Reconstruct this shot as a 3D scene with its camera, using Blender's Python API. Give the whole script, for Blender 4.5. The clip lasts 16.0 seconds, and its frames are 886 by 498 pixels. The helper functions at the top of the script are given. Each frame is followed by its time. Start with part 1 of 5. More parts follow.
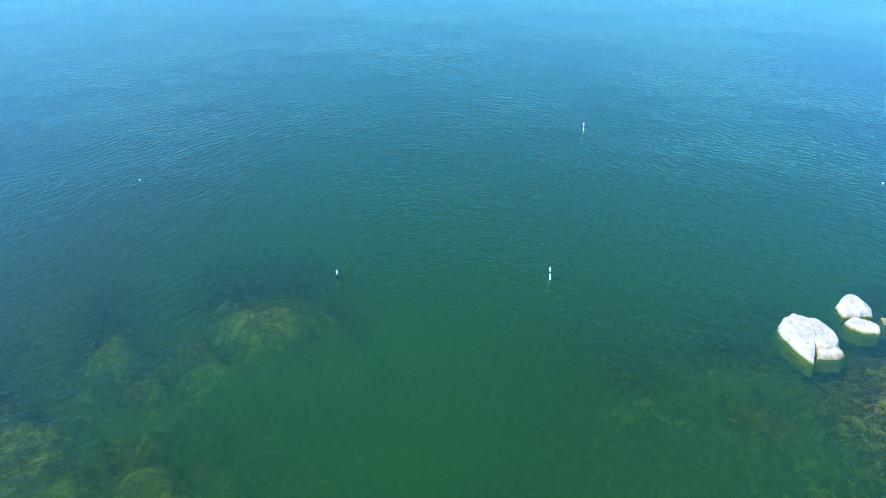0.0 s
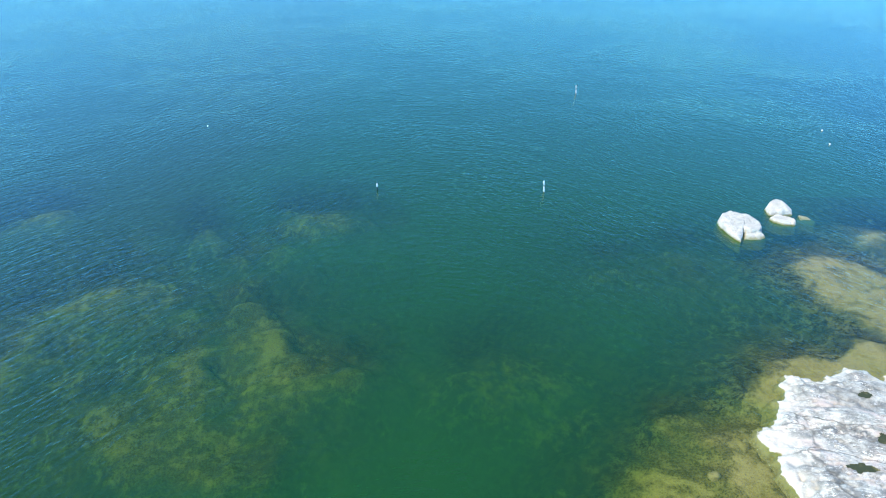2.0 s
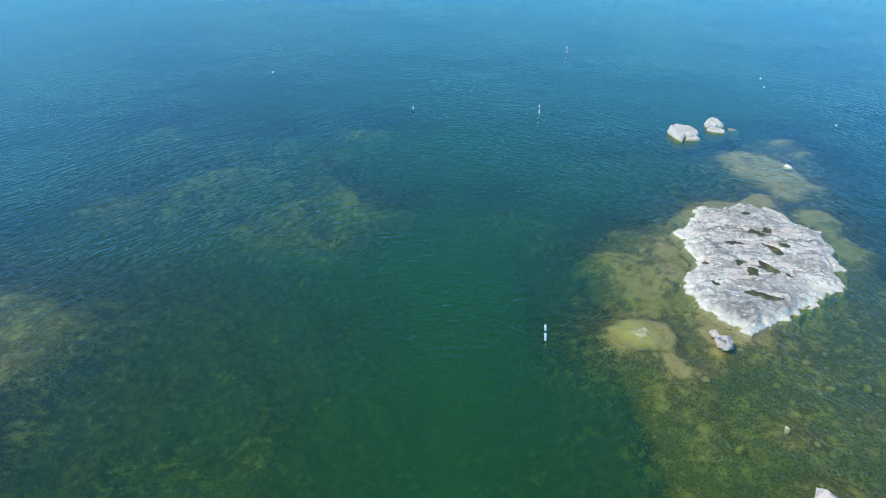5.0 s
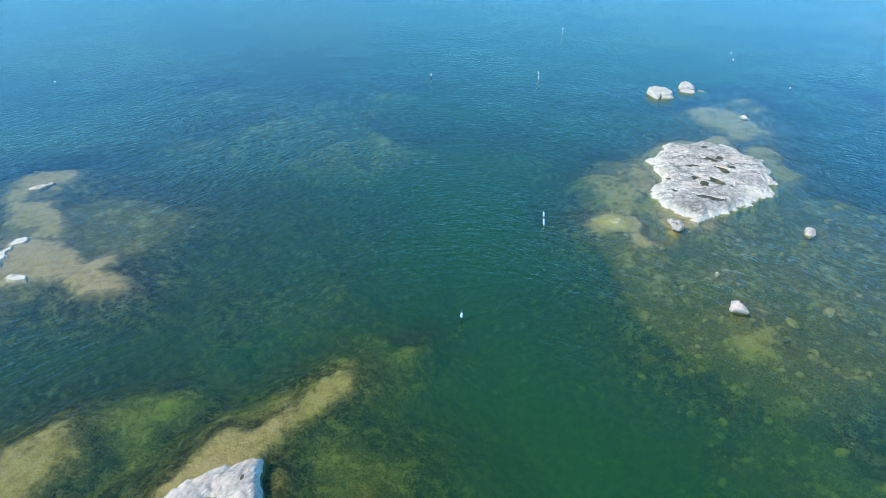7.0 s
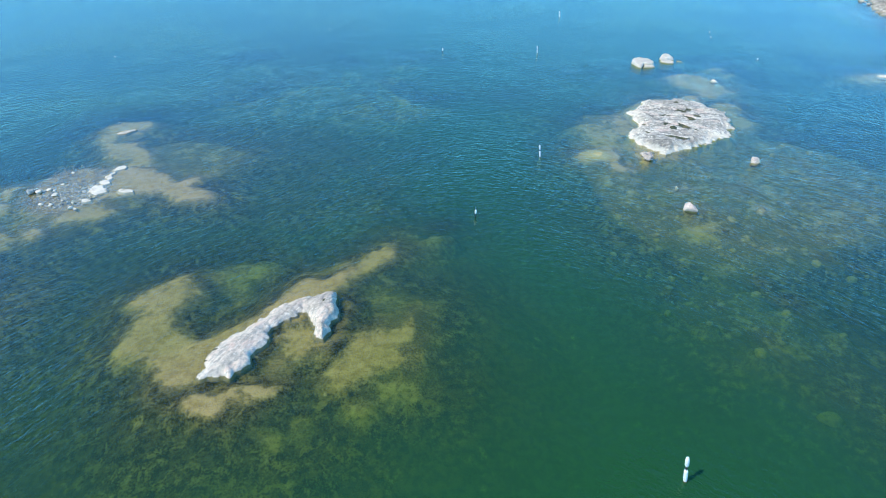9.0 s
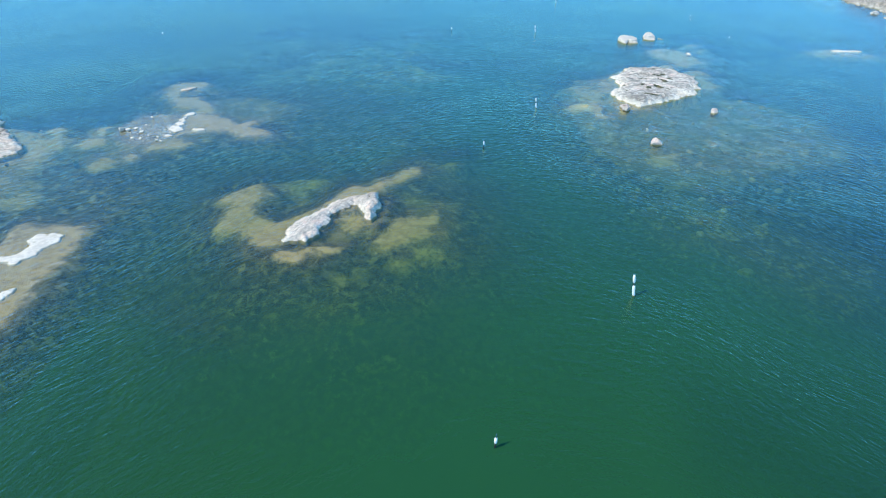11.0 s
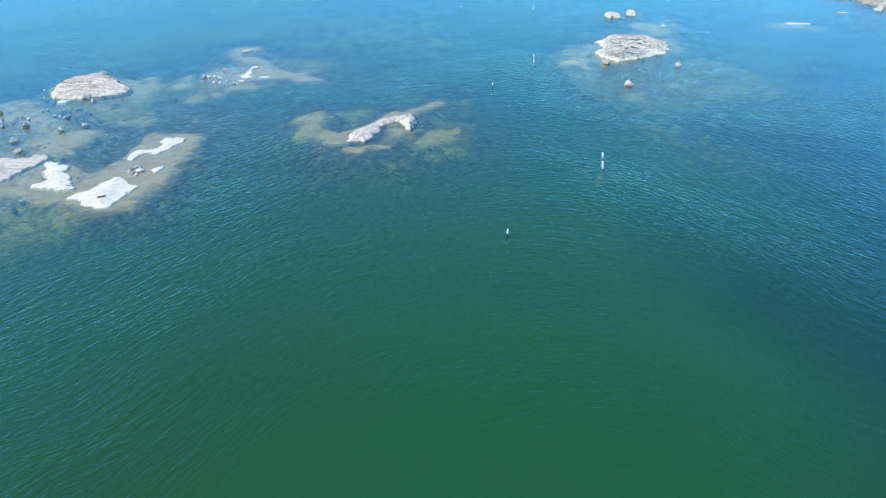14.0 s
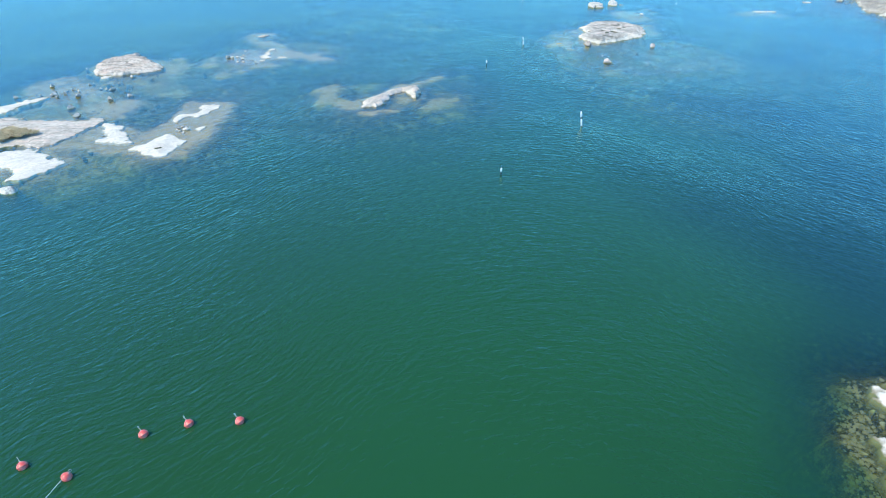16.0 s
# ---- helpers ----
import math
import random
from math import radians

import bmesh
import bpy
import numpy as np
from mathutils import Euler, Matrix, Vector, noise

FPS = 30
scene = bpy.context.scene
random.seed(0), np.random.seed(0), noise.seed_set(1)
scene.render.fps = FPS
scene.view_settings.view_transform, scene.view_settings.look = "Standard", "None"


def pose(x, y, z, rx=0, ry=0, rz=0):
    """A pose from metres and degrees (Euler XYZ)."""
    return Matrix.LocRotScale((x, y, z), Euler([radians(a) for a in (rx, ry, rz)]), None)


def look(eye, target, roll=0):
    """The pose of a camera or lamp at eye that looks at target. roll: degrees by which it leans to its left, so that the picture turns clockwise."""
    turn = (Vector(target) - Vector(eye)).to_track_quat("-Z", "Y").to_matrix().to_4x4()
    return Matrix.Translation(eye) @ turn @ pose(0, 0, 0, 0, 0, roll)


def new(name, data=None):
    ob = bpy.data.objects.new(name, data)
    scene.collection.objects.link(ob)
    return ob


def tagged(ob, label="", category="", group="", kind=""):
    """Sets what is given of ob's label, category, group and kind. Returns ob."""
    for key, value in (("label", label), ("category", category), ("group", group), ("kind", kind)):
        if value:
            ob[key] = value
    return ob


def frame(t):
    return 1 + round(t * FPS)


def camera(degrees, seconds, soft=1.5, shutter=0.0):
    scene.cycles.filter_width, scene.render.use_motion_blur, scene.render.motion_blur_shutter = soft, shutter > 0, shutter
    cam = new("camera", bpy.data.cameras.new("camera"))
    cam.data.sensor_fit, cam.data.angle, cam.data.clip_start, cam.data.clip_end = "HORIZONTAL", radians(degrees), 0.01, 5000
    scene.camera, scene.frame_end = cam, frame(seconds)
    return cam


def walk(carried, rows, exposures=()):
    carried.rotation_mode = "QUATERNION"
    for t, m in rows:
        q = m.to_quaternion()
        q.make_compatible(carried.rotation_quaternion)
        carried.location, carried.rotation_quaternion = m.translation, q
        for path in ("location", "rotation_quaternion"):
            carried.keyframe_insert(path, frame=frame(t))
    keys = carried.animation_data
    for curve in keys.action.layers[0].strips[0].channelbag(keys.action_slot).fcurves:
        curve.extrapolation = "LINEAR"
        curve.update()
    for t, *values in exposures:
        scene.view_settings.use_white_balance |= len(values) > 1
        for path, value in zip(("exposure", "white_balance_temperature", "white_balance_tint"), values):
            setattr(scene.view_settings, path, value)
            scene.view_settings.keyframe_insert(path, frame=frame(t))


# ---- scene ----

# The camera: a small drone that glides backwards over the skerries, 28 m above the sea.
cam = camera(73.0, 16.0, soft=1.1)
PATH = [
    (0, 0.000, 0.000, 28.080, 0.165, -32.640, 0.074),
    (0.5, -0.397, -3.984, 28.074, 0.218, -32.568, 0.082),
    (1, -0.672, -7.952, 27.980, 0.325, -32.457, 0.024),
    (1.5, -0.969, -12.007, 27.958, 0.510, -32.389, -0.008),
    (2, -1.254, -15.863, 28.019, 0.615, -32.446, 0.086),
    (2.5, -1.643, -19.614, 28.079, 0.582, -32.560, 0.256),
    (3, -2.037, -23.568, 28.123, 0.538, -32.569, 0.285),
    (3.5, -2.287, -27.425, 28.131, 0.607, -32.575, 0.296),
    (4, -2.638, -31.250, 28.067, 0.595, -32.522, 0.353),
    (4.5, -3.152, -35.202, 27.958, 0.537, -32.445, 0.445),
    (7, -5.874, -55.863, 28.146, 0.369, -32.381, 0.509),
    (7.5, -6.151, -59.699, 28.040, 0.430, -32.283, 0.269),
    (8, -6.515, -63.650, 28.085, 0.472, -32.226, 0.063),
    (8.5, -6.967, -67.603, 28.052, 0.497, -32.246, 0.134),
    (9, -7.230, -71.578, 28.147, 0.647, -32.392, 0.153),
    (9.5, -7.642, -75.600, 28.127, 0.684, -32.367, 0.127),
    (10, -8.050, -79.733, 28.093, 0.697, -32.312, 0.207),
    (10.2, -8.160, -81.594, 28.099, 0.667, -32.399, 0.322),
    (12.5, -10.207, -99.702, 27.945, 0.532, -32.364, 0.431),
    (13, -10.526, -103.625, 27.859, 0.582, -32.313, 0.370),
    (13.5, -10.843, -107.555, 27.739, 0.605, -32.200, 0.317),
    (14, -11.240, -111.445, 27.690, 0.558, -32.203, 0.217),
    (14.5, -11.626, -115.305, 27.661, 0.497, -32.210, 0.183),
    (15, -11.884, -118.951, 27.726, 0.455, -32.220, 0.215),
    (15.5, -12.174, -122.128, 27.688, 0.177, -32.147, 0.231),
    (16, -12.435, -124.757, 27.700, -0.221, -32.093, 0.171),
]
walk(cam, [(t, pose(x, y, z, 90 + pitch, 0, yaw) @ pose(0, 0, 0, 0, 0, lean)) for t, x, y, z, yaw, pitch, lean in PATH], [(0, 0.85), (1.5, 0.85), (2.5, 0.6), (3.5, 0.35), (4.5, 0.29), (7, 0.46), (8.5, 0.5), (12.5, 0.55), (16, 0.6)])

# ---- sky and sun ----
SUN_UP, SUN_FROM = 50.0, 116.0  # elevation, and bearing from +y towards -x
world = bpy.data.worlds.new("sky")
scene.world = world
world.use_nodes = True
wt = world.node_tree
wt.nodes.clear()
sky = wt.nodes.new("ShaderNodeTexSky")
sky.sky_type = "NISHITA"
sky.sun_disc = False
sky.sun_elevation = radians(SUN_UP)
sky.sun_rotation = radians(-SUN_FROM)
sky.air_density, sky.dust_density, sky.ozone_density = 1.0, 0.0, 3.0
sky.altitude = 1500
back = wt.nodes.new("ShaderNodeBackground")
back.inputs["Strength"].default_value = 0.15
wout = wt.nodes.new("ShaderNodeOutputWorld")
tint = wt.nodes.new("ShaderNodeMix")  # a clear, deep blue northern sky
tint.data_type, tint.blend_type = "RGBA", "MULTIPLY"
tint.inputs[0].default_value = 1.0
tint.inputs[7].default_value = (0.54, 1.42, 1.83, 1.0)
wt.links.new(sky.outputs["Color"], tint.inputs[6])
wt.links.new(tint.outputs[2], back.inputs["Color"])
wt.links.new(back.outputs["Background"], wout.inputs["Surface"])

sun_data = bpy.data.lights.new("sun", "SUN")
sun_data.energy, sun_data.angle, sun_data.color = 3.2, radians(0.53), (1.0, 0.89, 0.60)
sun = new("sun", sun_data)
a, e = radians(SUN_FROM), radians(SUN_UP)
sun.matrix_world = look((-60 * math.sin(a) * math.cos(e), 60 * math.cos(a) * math.cos(e), 60 * math.sin(e)), (0, 0, 0))

# ---- materials ----
def node_material(name):
    mat = bpy.data.materials.new(name)
    mat.use_nodes = True
    nt = mat.node_tree
    nt.nodes.clear()
    return mat, nt


def add(nt, kind, links=(), **values):
    """A node with its inputs set (by name, _ for a space) and linked."""
    n = nt.nodes.new(kind)
    for key, v in values.items():
        n.inputs[key.replace("_", " ")].default_value = v
    for key, sock in dict(links).items():
        nt.links.new(sock, n.inputs[key])
    return n


def mathn(nt, op, a, b=0.0, c=None, clamp=False):
    n = nt.nodes.new("ShaderNodeMath")
    n.operation, n.use_clamp = op, clamp
    for i, v in enumerate((a, b) if c is None else (a, b, c)):
        if isinstance(v, (int, float)):
            n.inputs[i].default_value = v
        else:
            nt.links.new(v, n.inputs[i])
    return n.outputs[0]


def mixc(nt, fac, a, b, blend="MIX"):
    n = nt.nodes.new("ShaderNodeMix")
    n.data_type, n.blend_type = "RGBA", blend
    for sock, v in ((n.inputs[0], fac), (n.inputs[6], a), (n.inputs[7], b)):
        if isinstance(v, (int, float)):
            sock.default_value = v
        elif isinstance(v, tuple):
            sock.default_value = (*v, 1.0)
        else:
            nt.links.new(v, sock)
    return n.outputs[2]


def ramp(nt, fac, lo, hi):
    """0 at lo, 1 at hi, smooth between."""
    n = nt.nodes.new("ShaderNodeMapRange")
    n.interpolation_type, n.clamp = "SMOOTHSTEP", True
    n.inputs["From Min"].default_value, n.inputs["From Max"].default_value = lo, hi
    nt.links.new(fac, n.inputs["Value"])
    return n.outputs["Result"]


def place_of(nt, turn=0.0, stretch=(1, 1, 1), local=False):
    """World place (or the object's own), turned about z and stretched."""
    if local:
        src = nt.nodes.new("ShaderNodeTexCoord").outputs["Object"]
    else:
        src = nt.nodes.new("ShaderNodeNewGeometry").outputs["Position"]
    m = nt.nodes.new("ShaderNodeMapping")
    m.vector_type = "TEXTURE"
    m.inputs["Rotation"].default_value = (0, 0, radians(turn))
    m.inputs["Scale"].default_value = tuple(1 / v for v in stretch)
    nt.links.new(src, m.inputs["Vector"])
    return m.outputs["Vector"]


def noise_of(nt, vec, scale, detail=4.0, rough=0.55, warp=0.0):
    n = add(nt, "ShaderNodeTexNoise", {"Vector": vec}, Scale=scale, Detail=detail, Roughness=rough, Distortion=warp)
    return n.outputs["Fac"]


def finish(nt, shader):
    out = nt.nodes.new("ShaderNodeOutputMaterial")
    nt.links.new(shader, out.inputs["Surface"])


def principled(nt, color, rough=0.7, bump=None, strength=0.5, distance=0.02, metal=0.0, spec=0.5):
    p = nt.nodes.new("ShaderNodeBsdfPrincipled")
    for key, v in (("Base Color", color), ("Roughness", rough)):
        if isinstance(v, tuple):
            p.inputs[key].default_value = (*v, 1.0)
        elif isinstance(v, (int, float)):
            p.inputs[key].default_value = v
        else:
            nt.links.new(v, p.inputs[key])
    p.inputs["Metallic"].default_value = metal
    p.inputs["Specular IOR Level"].default_value = spec
    if bump is not None:
        b = add(nt, "ShaderNodeBump", {"Height": bump}, Strength=strength, Distance=distance)
        nt.links.new(b.outputs["Normal"], p.inputs["Normal"])
    finish(nt, p.outputs[0])
    return p


def water_material():
    """Greenish brackish water: what the column lets through, what it scatters back, and the sky on its ripples."""
    mat, nt = node_material("sea_water")
    depth = nt.nodes.new("ShaderNodeAttribute")
    depth.attribute_name = "depth"
    d = mathn(nt, "MAXIMUM", depth.outputs["Fac"], 0.0)
    let = nt.nodes.new("ShaderNodeCombineColor")
    for i, k in enumerate(WATER_FADE):
        nt.links.new(mathn(nt, "EXPONENT", mathn(nt, "MULTIPLY", d, -k)), let.inputs[i])
    where = nt.nodes.new("ShaderNodeSeparateXYZ")
    nt.links.new(place_of(nt), where.inputs[0])
    clouds = mathn(nt, "MULTIPLY_ADD", noise_of(nt, place_of(nt), 0.04, 2.0, 0.5), 70.0, where.outputs["Y"])
    body = mixc(nt, ramp(nt, clouds, 50.0, -70.0), WATER_BODY[0], WATER_BODY[1])
    open_sea = mathn(nt, "MULTIPLY_ADD", noise_of(nt, place_of(nt), 0.03, 3.0, 0.5), 50.0, mathn(nt, "MULTIPLY_ADD", where.outputs["Y"], -0.25, where.outputs["X"]))
    body = mixc(nt, ramp(nt, open_sea, 45.0, 72.0), body, WATER_BODY[2])
    # the west is darkened: edge falloff of the lens put into the water's colour
    body = mixc(nt, mathn(nt, "MULTIPLY", ramp(nt, mathn(nt, "MULTIPLY_ADD", noise_of(nt, place_of(nt), 0.03, 2.0, 0.5), 20.0, where.outputs["X"]), -3.0, -24.0), mathn(nt, "MULTIPLY_ADD", ramp(nt, where.outputs["Y"], -70.0, -15.0), 0.55, 0.3)), body, WATER_BODY[3])
    back = mixc(nt, 1.0, body, mixc(nt, 1.0, (1, 1, 1), let.outputs[0], "SUBTRACT"), "MULTIPLY")
    # ripples: long crests bent into arcs round the strait, crossed by finer trains, and fine chop
    pos = place_of(nt)
    sep = nt.nodes.new("ShaderNodeSeparateXYZ")
    nt.links.new(pos, sep.inputs[0])
    swing = noise_of(nt, pos, 0.045, 2.0, 0.5)
    off = mathn(nt, "ADD", sep.outputs["X"], mathn(nt, "MULTIPLY_ADD", swing, 12.0, -2.0))
    side = mathn(nt, "ABSOLUTE", off)
    bent = mathn(nt, "MINIMUM", side, 19.0)
    sag = mathn(nt, "MULTIPLY", mathn(nt, "SUBTRACT", mathn(nt, "MULTIPLY", bent, side), mathn(nt, "MULTIPLY", mathn(nt, "MULTIPLY", bent, bent), 0.5)), 1 / 20.0)
    across = mathn(nt, "ADD", sep.outputs["Y"], sag)
    along = mathn(nt, "MULTIPLY", off, mathn(nt, "MULTIPLY_ADD", bent, 0.04, 1.0))

    def arcs(slim, scale, shift):
        v = nt.nodes.new("ShaderNodeCombineXYZ")
        nt.links.new(mathn(nt, "MULTIPLY_ADD", along, slim, shift), v.inputs[0])
        nt.links.new(across, v.inputs[1])
        return noise_of(nt, v.outputs[0], scale, 2.0, 0.5, 0.25)

    train = lambda turn, scale, slim: noise_of(nt, place_of(nt, turn, (slim, 1.0, 1.0)), scale, 2.0, 0.45, 0.35)
    long_waves = mathn(nt, "MULTIPLY_ADD", arcs(0.34, 1.15, 0.0), 0.42, mathn(nt, "MULTIPLY", arcs(0.42, 2.4, 31.0), 0.40))
    south = mathn(nt, "MULTIPLY_ADD", ramp(nt, sep.outputs["Y"], -20.0, -70.0), 0.14, 0.05)
    cross = mathn(nt, "ADD", mathn(nt, "MULTIPLY", train(60, 2.2, 0.12), 0.28), mathn(nt, "MULTIPLY", train(-80, 2.0, 0.08), south))
    chop = mathn(nt, "MULTIPLY_ADD", noise_of(nt, pos, 5.0, 2.0, 0.5), 0.13, mathn(nt, "MULTIPLY", train(8, 2.6, 0.3), 0.16))
    gust = mathn(nt, "MULTIPLY_ADD", ramp(nt, noise_of(nt, pos, 0.035, 3.0, 0.55), 0.35, 0.66), 0.7, 0.55)
    gust = mathn(nt, "MULTIPLY", gust, mathn(nt, "MULTIPLY_ADD", ramp(nt, sep.outputs["Y"], 50.0, -20.0), 0.28, 0.72))  # a lighter breeze in the north
    lee = mathn(nt, "MULTIPLY", ramp(nt, sep.outputs["X"], -6.0, 12.0), ramp(nt, sep.outputs["Y"], -45.0, -85.0))  # the near shore shelters the water off it
    gust = mathn(nt, "MULTIPLY", gust, mathn(nt, "MULTIPLY_ADD", lee, -0.4, 1.0))
    waves = mathn(nt, "MULTIPLY", mathn(nt, "ADD", long_waves, mathn(nt, "ADD", cross, chop)), gust)
    bump = add(nt, "ShaderNodeBump", {"Height": waves}, Strength=1.0, Distance=WAVE)
    diff = add(nt, "ShaderNodeBsdfDiffuse", {"Color": back})
    clear = add(nt, "ShaderNodeBsdfTransparent", {"Color": let.outputs[0]})
    both = nt.nodes.new("ShaderNodeAddShader")
    nt.links.new(diff.outputs[0], both.inputs[0])
    nt.links.new(clear.outputs[0], both.inputs[1])
    shine = add(nt, "ShaderNodeBsdfGlossy", {"Normal": bump.outputs[0]}, Roughness=0.2)
    face = add(nt, "ShaderNodeLayerWeight", {"Normal": bump.outputs[0]}, Blend=0.5)
    gloss = mathn(nt, "MULTIPLY_ADD", mathn(nt, "POWER", face.outputs["Facing"], 2.7), 0.70, 0.004)
    mix = nt.nodes.new("ShaderNodeMixShader")
    nt.links.new(gloss, mix.inputs[0])
    nt.links.new(both.outputs[0], mix.inputs[1])
    nt.links.new(shine.outputs[0], mix.inputs[2])
    finish(nt, mix.outputs[0])
    return mat


WATER_FADE = (0.42, 0.28, 0.86)  # per metre of depth, red green blue
WATER_BODY = ((0.011, 0.072, 0.019), (0.014, 0.086, 0.027), (0.006, 0.041, 0.023), (0.017, 0.050, 0.012))  # clearer in the north, more silt in the south; the last imitates edge falloff in the west
WAVE = 0.13


def seabed_material():
    """Silty sand and smooth rock where 'bare' is high, clumps of bladderwrack and weed elsewhere."""
    mat, nt = node_material("sand_and_weed")
    at = nt.nodes.new("ShaderNodeAttribute")
    at.attribute_name = "bare"
    p = place_of(nt)
    n1 = noise_of(nt, p, 0.45, 5.0, 0.62, 0.6)
    n2 = noise_of(nt, p, 1.7, 5.0, 0.62, 0.4)
    fine = noise_of(nt, p, 7.0, 4.0, 0.65)
    edge = mathn(nt, "ADD", at.outputs["Fac"], mathn(nt, "MULTIPLY_ADD", n1, 1.3, -0.65))
    edge = mathn(nt, "ADD", edge, mathn(nt, "MULTIPLY_ADD", n2, 1.1, -0.55))
    edge = mathn(nt, "ADD", edge, mathn(nt, "MULTIPLY_ADD", fine, 0.7, -0.35))
    sandy = ramp(nt, edge, 0.24, 0.72)
    sand = mixc(nt, ramp(nt, n2, 0.35, 0.65), (0.27, 0.20, 0.075), (0.38, 0.295, 0.12))
    sand = mixc(nt, mathn(nt, "MULTIPLY", ramp(nt, n1, 0.45, 0.62), 0.6), sand, (0.42, 0.32, 0.16))
    sand = mixc(nt, mathn(nt, "MULTIPLY", ramp(nt, fine, 0.54, 0.66), 0.6), sand, (0.16, 0.13, 0.06))
    clump = mathn(nt, "MULTIPLY_ADD", n2, 0.55, mathn(nt, "MULTIPLY", fine, 0.45))
    weed = mixc(nt, ramp(nt, clump, 0.42, 0.56), (0.018, 0.018, 0.008), (0.085, 0.075, 0.027))
    turf = ramp(nt, at.outputs["Fac"], 0.14, 0.28)  # short even turf on the shallower shoals
    weed = mixc(nt, mathn(nt, "MULTIPLY", turf, 0.8), weed, mixc(nt, ramp(nt, fine, 0.35, 0.65), (0.09, 0.082, 0.036), (0.21, 0.175, 0.075)))
    tuft = mathn(nt, "MULTIPLY_ADD", noise_of(nt, p, 0.9, 5.0, 0.68, 0.8), 0.7, mathn(nt, "MULTIPLY", fine, 0.3))
    weed = mixc(nt, mathn(nt, "MULTIPLY", ramp(nt, tuft, 0.50, 0.60), 0.85), weed, (0.21, 0.165, 0.06))
    lie = nt.nodes.new("ShaderNodeSeparateXYZ")
    nt.links.new(p, lie.inputs[0])
    weed = mixc(nt, mathn(nt, "MULTIPLY", ramp(nt, lie.outputs["Z"], -1.7, -3.0), 0.85), weed, mixc(nt, ramp(nt, n2, 0.4, 0.6), (0.055, 0.055, 0.024), (0.11, 0.10, 0.042)))  # paler, evener weed with depth: the water's haze put into its colour
    principled(nt, mixc(nt, sandy, weed, sand), 0.9, mathn(nt, "MULTIPLY_ADD", n2, 1.2, fine), 0.8, 0.12, spec=0.2)
    return mat


def granite_material(name, light, mid, warm, warmth=0.5, turn=-8.0, algae=0.16, rim=0.6, fine=1.0, cracked=0.3, flecked=0.75, patch=0.6, foot=(0.33, 0.275, 0.155), deep=((0.15, 0.125, 0.055), (0.055, 0.047, 0.022))):
    """Weathered shore granite: banded, bleached by birds, cracked, with algae at the waterline."""
    mat, nt = node_material(name)
    p = place_of(nt)
    band = noise_of(nt, place_of(nt, turn, (0.45, 1.4, 1.0)), 1.1 * fine, 6.0, 0.62, 0.5)
    blot = noise_of(nt, p, 0.6, 4.0, 0.6)
    grain = noise_of(nt, p, 7.0, 5.0, 0.7)
    mott = noise_of(nt, p, 1.9 * fine, 6.0, 0.68, 0.3)
    col = mixc(nt, ramp(nt, mathn(nt, "ADD", mathn(nt, "MULTIPLY", band, 0.55), mathn(nt, "MULTIPLY", mott, 0.45)), 0.43, 0.56), mid, light)
    col = mixc(nt, mathn(nt, "MULTIPLY", ramp(nt, mathn(nt, "ADD", mathn(nt, "MULTIPLY", blot, 0.5), mathn(nt, "MULTIPLY", band, 0.5)), 0.47, 0.62), warmth), col, warm)
    vor = nt.nodes.new("ShaderNodeTexVoronoi")
    vor.feature = "DISTANCE_TO_EDGE"
    vor.inputs["Scale"].default_value = 0.32
    wob = mixc(nt, 0.3, place_of(nt, turn, (0.5, 1.5, 1.0)), add(nt, "ShaderNodeTexNoise", {"Vector": p}, Scale=1.3).outputs["Color"])
    nt.links.new(wob, vor.inputs["Vector"])
    crack = ramp(nt, mathn(nt, "ADD", vor.outputs["Distance"], mathn(nt, "MULTIPLY", blot, 0.02)), 0.008, 0.028)
    col = mixc(nt, ramp(nt, grain, 0.56, 0.68), col, mixc(nt, 0.55, col, (0.12, 0.115, 0.105)))
    col = mixc(nt, ramp(nt, grain, 0.41, 0.32), col, mixc(nt, 0.8, col, (0.78, 0.71, 0.60)))
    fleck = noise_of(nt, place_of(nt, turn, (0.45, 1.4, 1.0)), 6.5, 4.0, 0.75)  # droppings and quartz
    broad = noise_of(nt, place_of(nt, turn, (0.6, 1.3, 1.0)), 0.30 * fine, 4.0, 0.55, 0.5)
    col = mixc(nt, mathn(nt, "MULTIPLY", ramp(nt, broad, 0.47, 0.56), patch), col, mixc(nt, ramp(nt, mott, 0.35, 0.65), tuple(0.75 * v for v in mid), tuple(0.5 * (u + v) for u, v in zip(mid, light))))
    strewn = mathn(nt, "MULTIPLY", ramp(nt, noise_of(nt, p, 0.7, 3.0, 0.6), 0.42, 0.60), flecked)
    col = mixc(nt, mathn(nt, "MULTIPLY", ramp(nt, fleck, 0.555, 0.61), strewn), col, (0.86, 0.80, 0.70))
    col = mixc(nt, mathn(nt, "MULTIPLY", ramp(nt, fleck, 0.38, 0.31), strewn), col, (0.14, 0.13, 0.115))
    col = mixc(nt, crack, mixc(nt, cracked, col, (0.09, 0.085, 0.075)), col)
    sep = nt.nodes.new("ShaderNodeSeparateXYZ")
    nt.links.new(p, sep.inputs[0])
    line = mathn(nt, "ADD", sep.outputs["Z"], mathn(nt, "MULTIPLY_ADD", noise_of(nt, p, 1.6, 3.0, 0.6), 0.26, -0.13))
    col = mixc(nt, mathn(nt, "MULTIPLY", ramp(nt, line, algae + 0.45, algae + 0.08), rim), col, (0.70, 0.63, 0.52))
    col = mixc(nt, ramp(nt, line, algae, algae - 0.7 * abs(algae) - 0.02), col, foot)
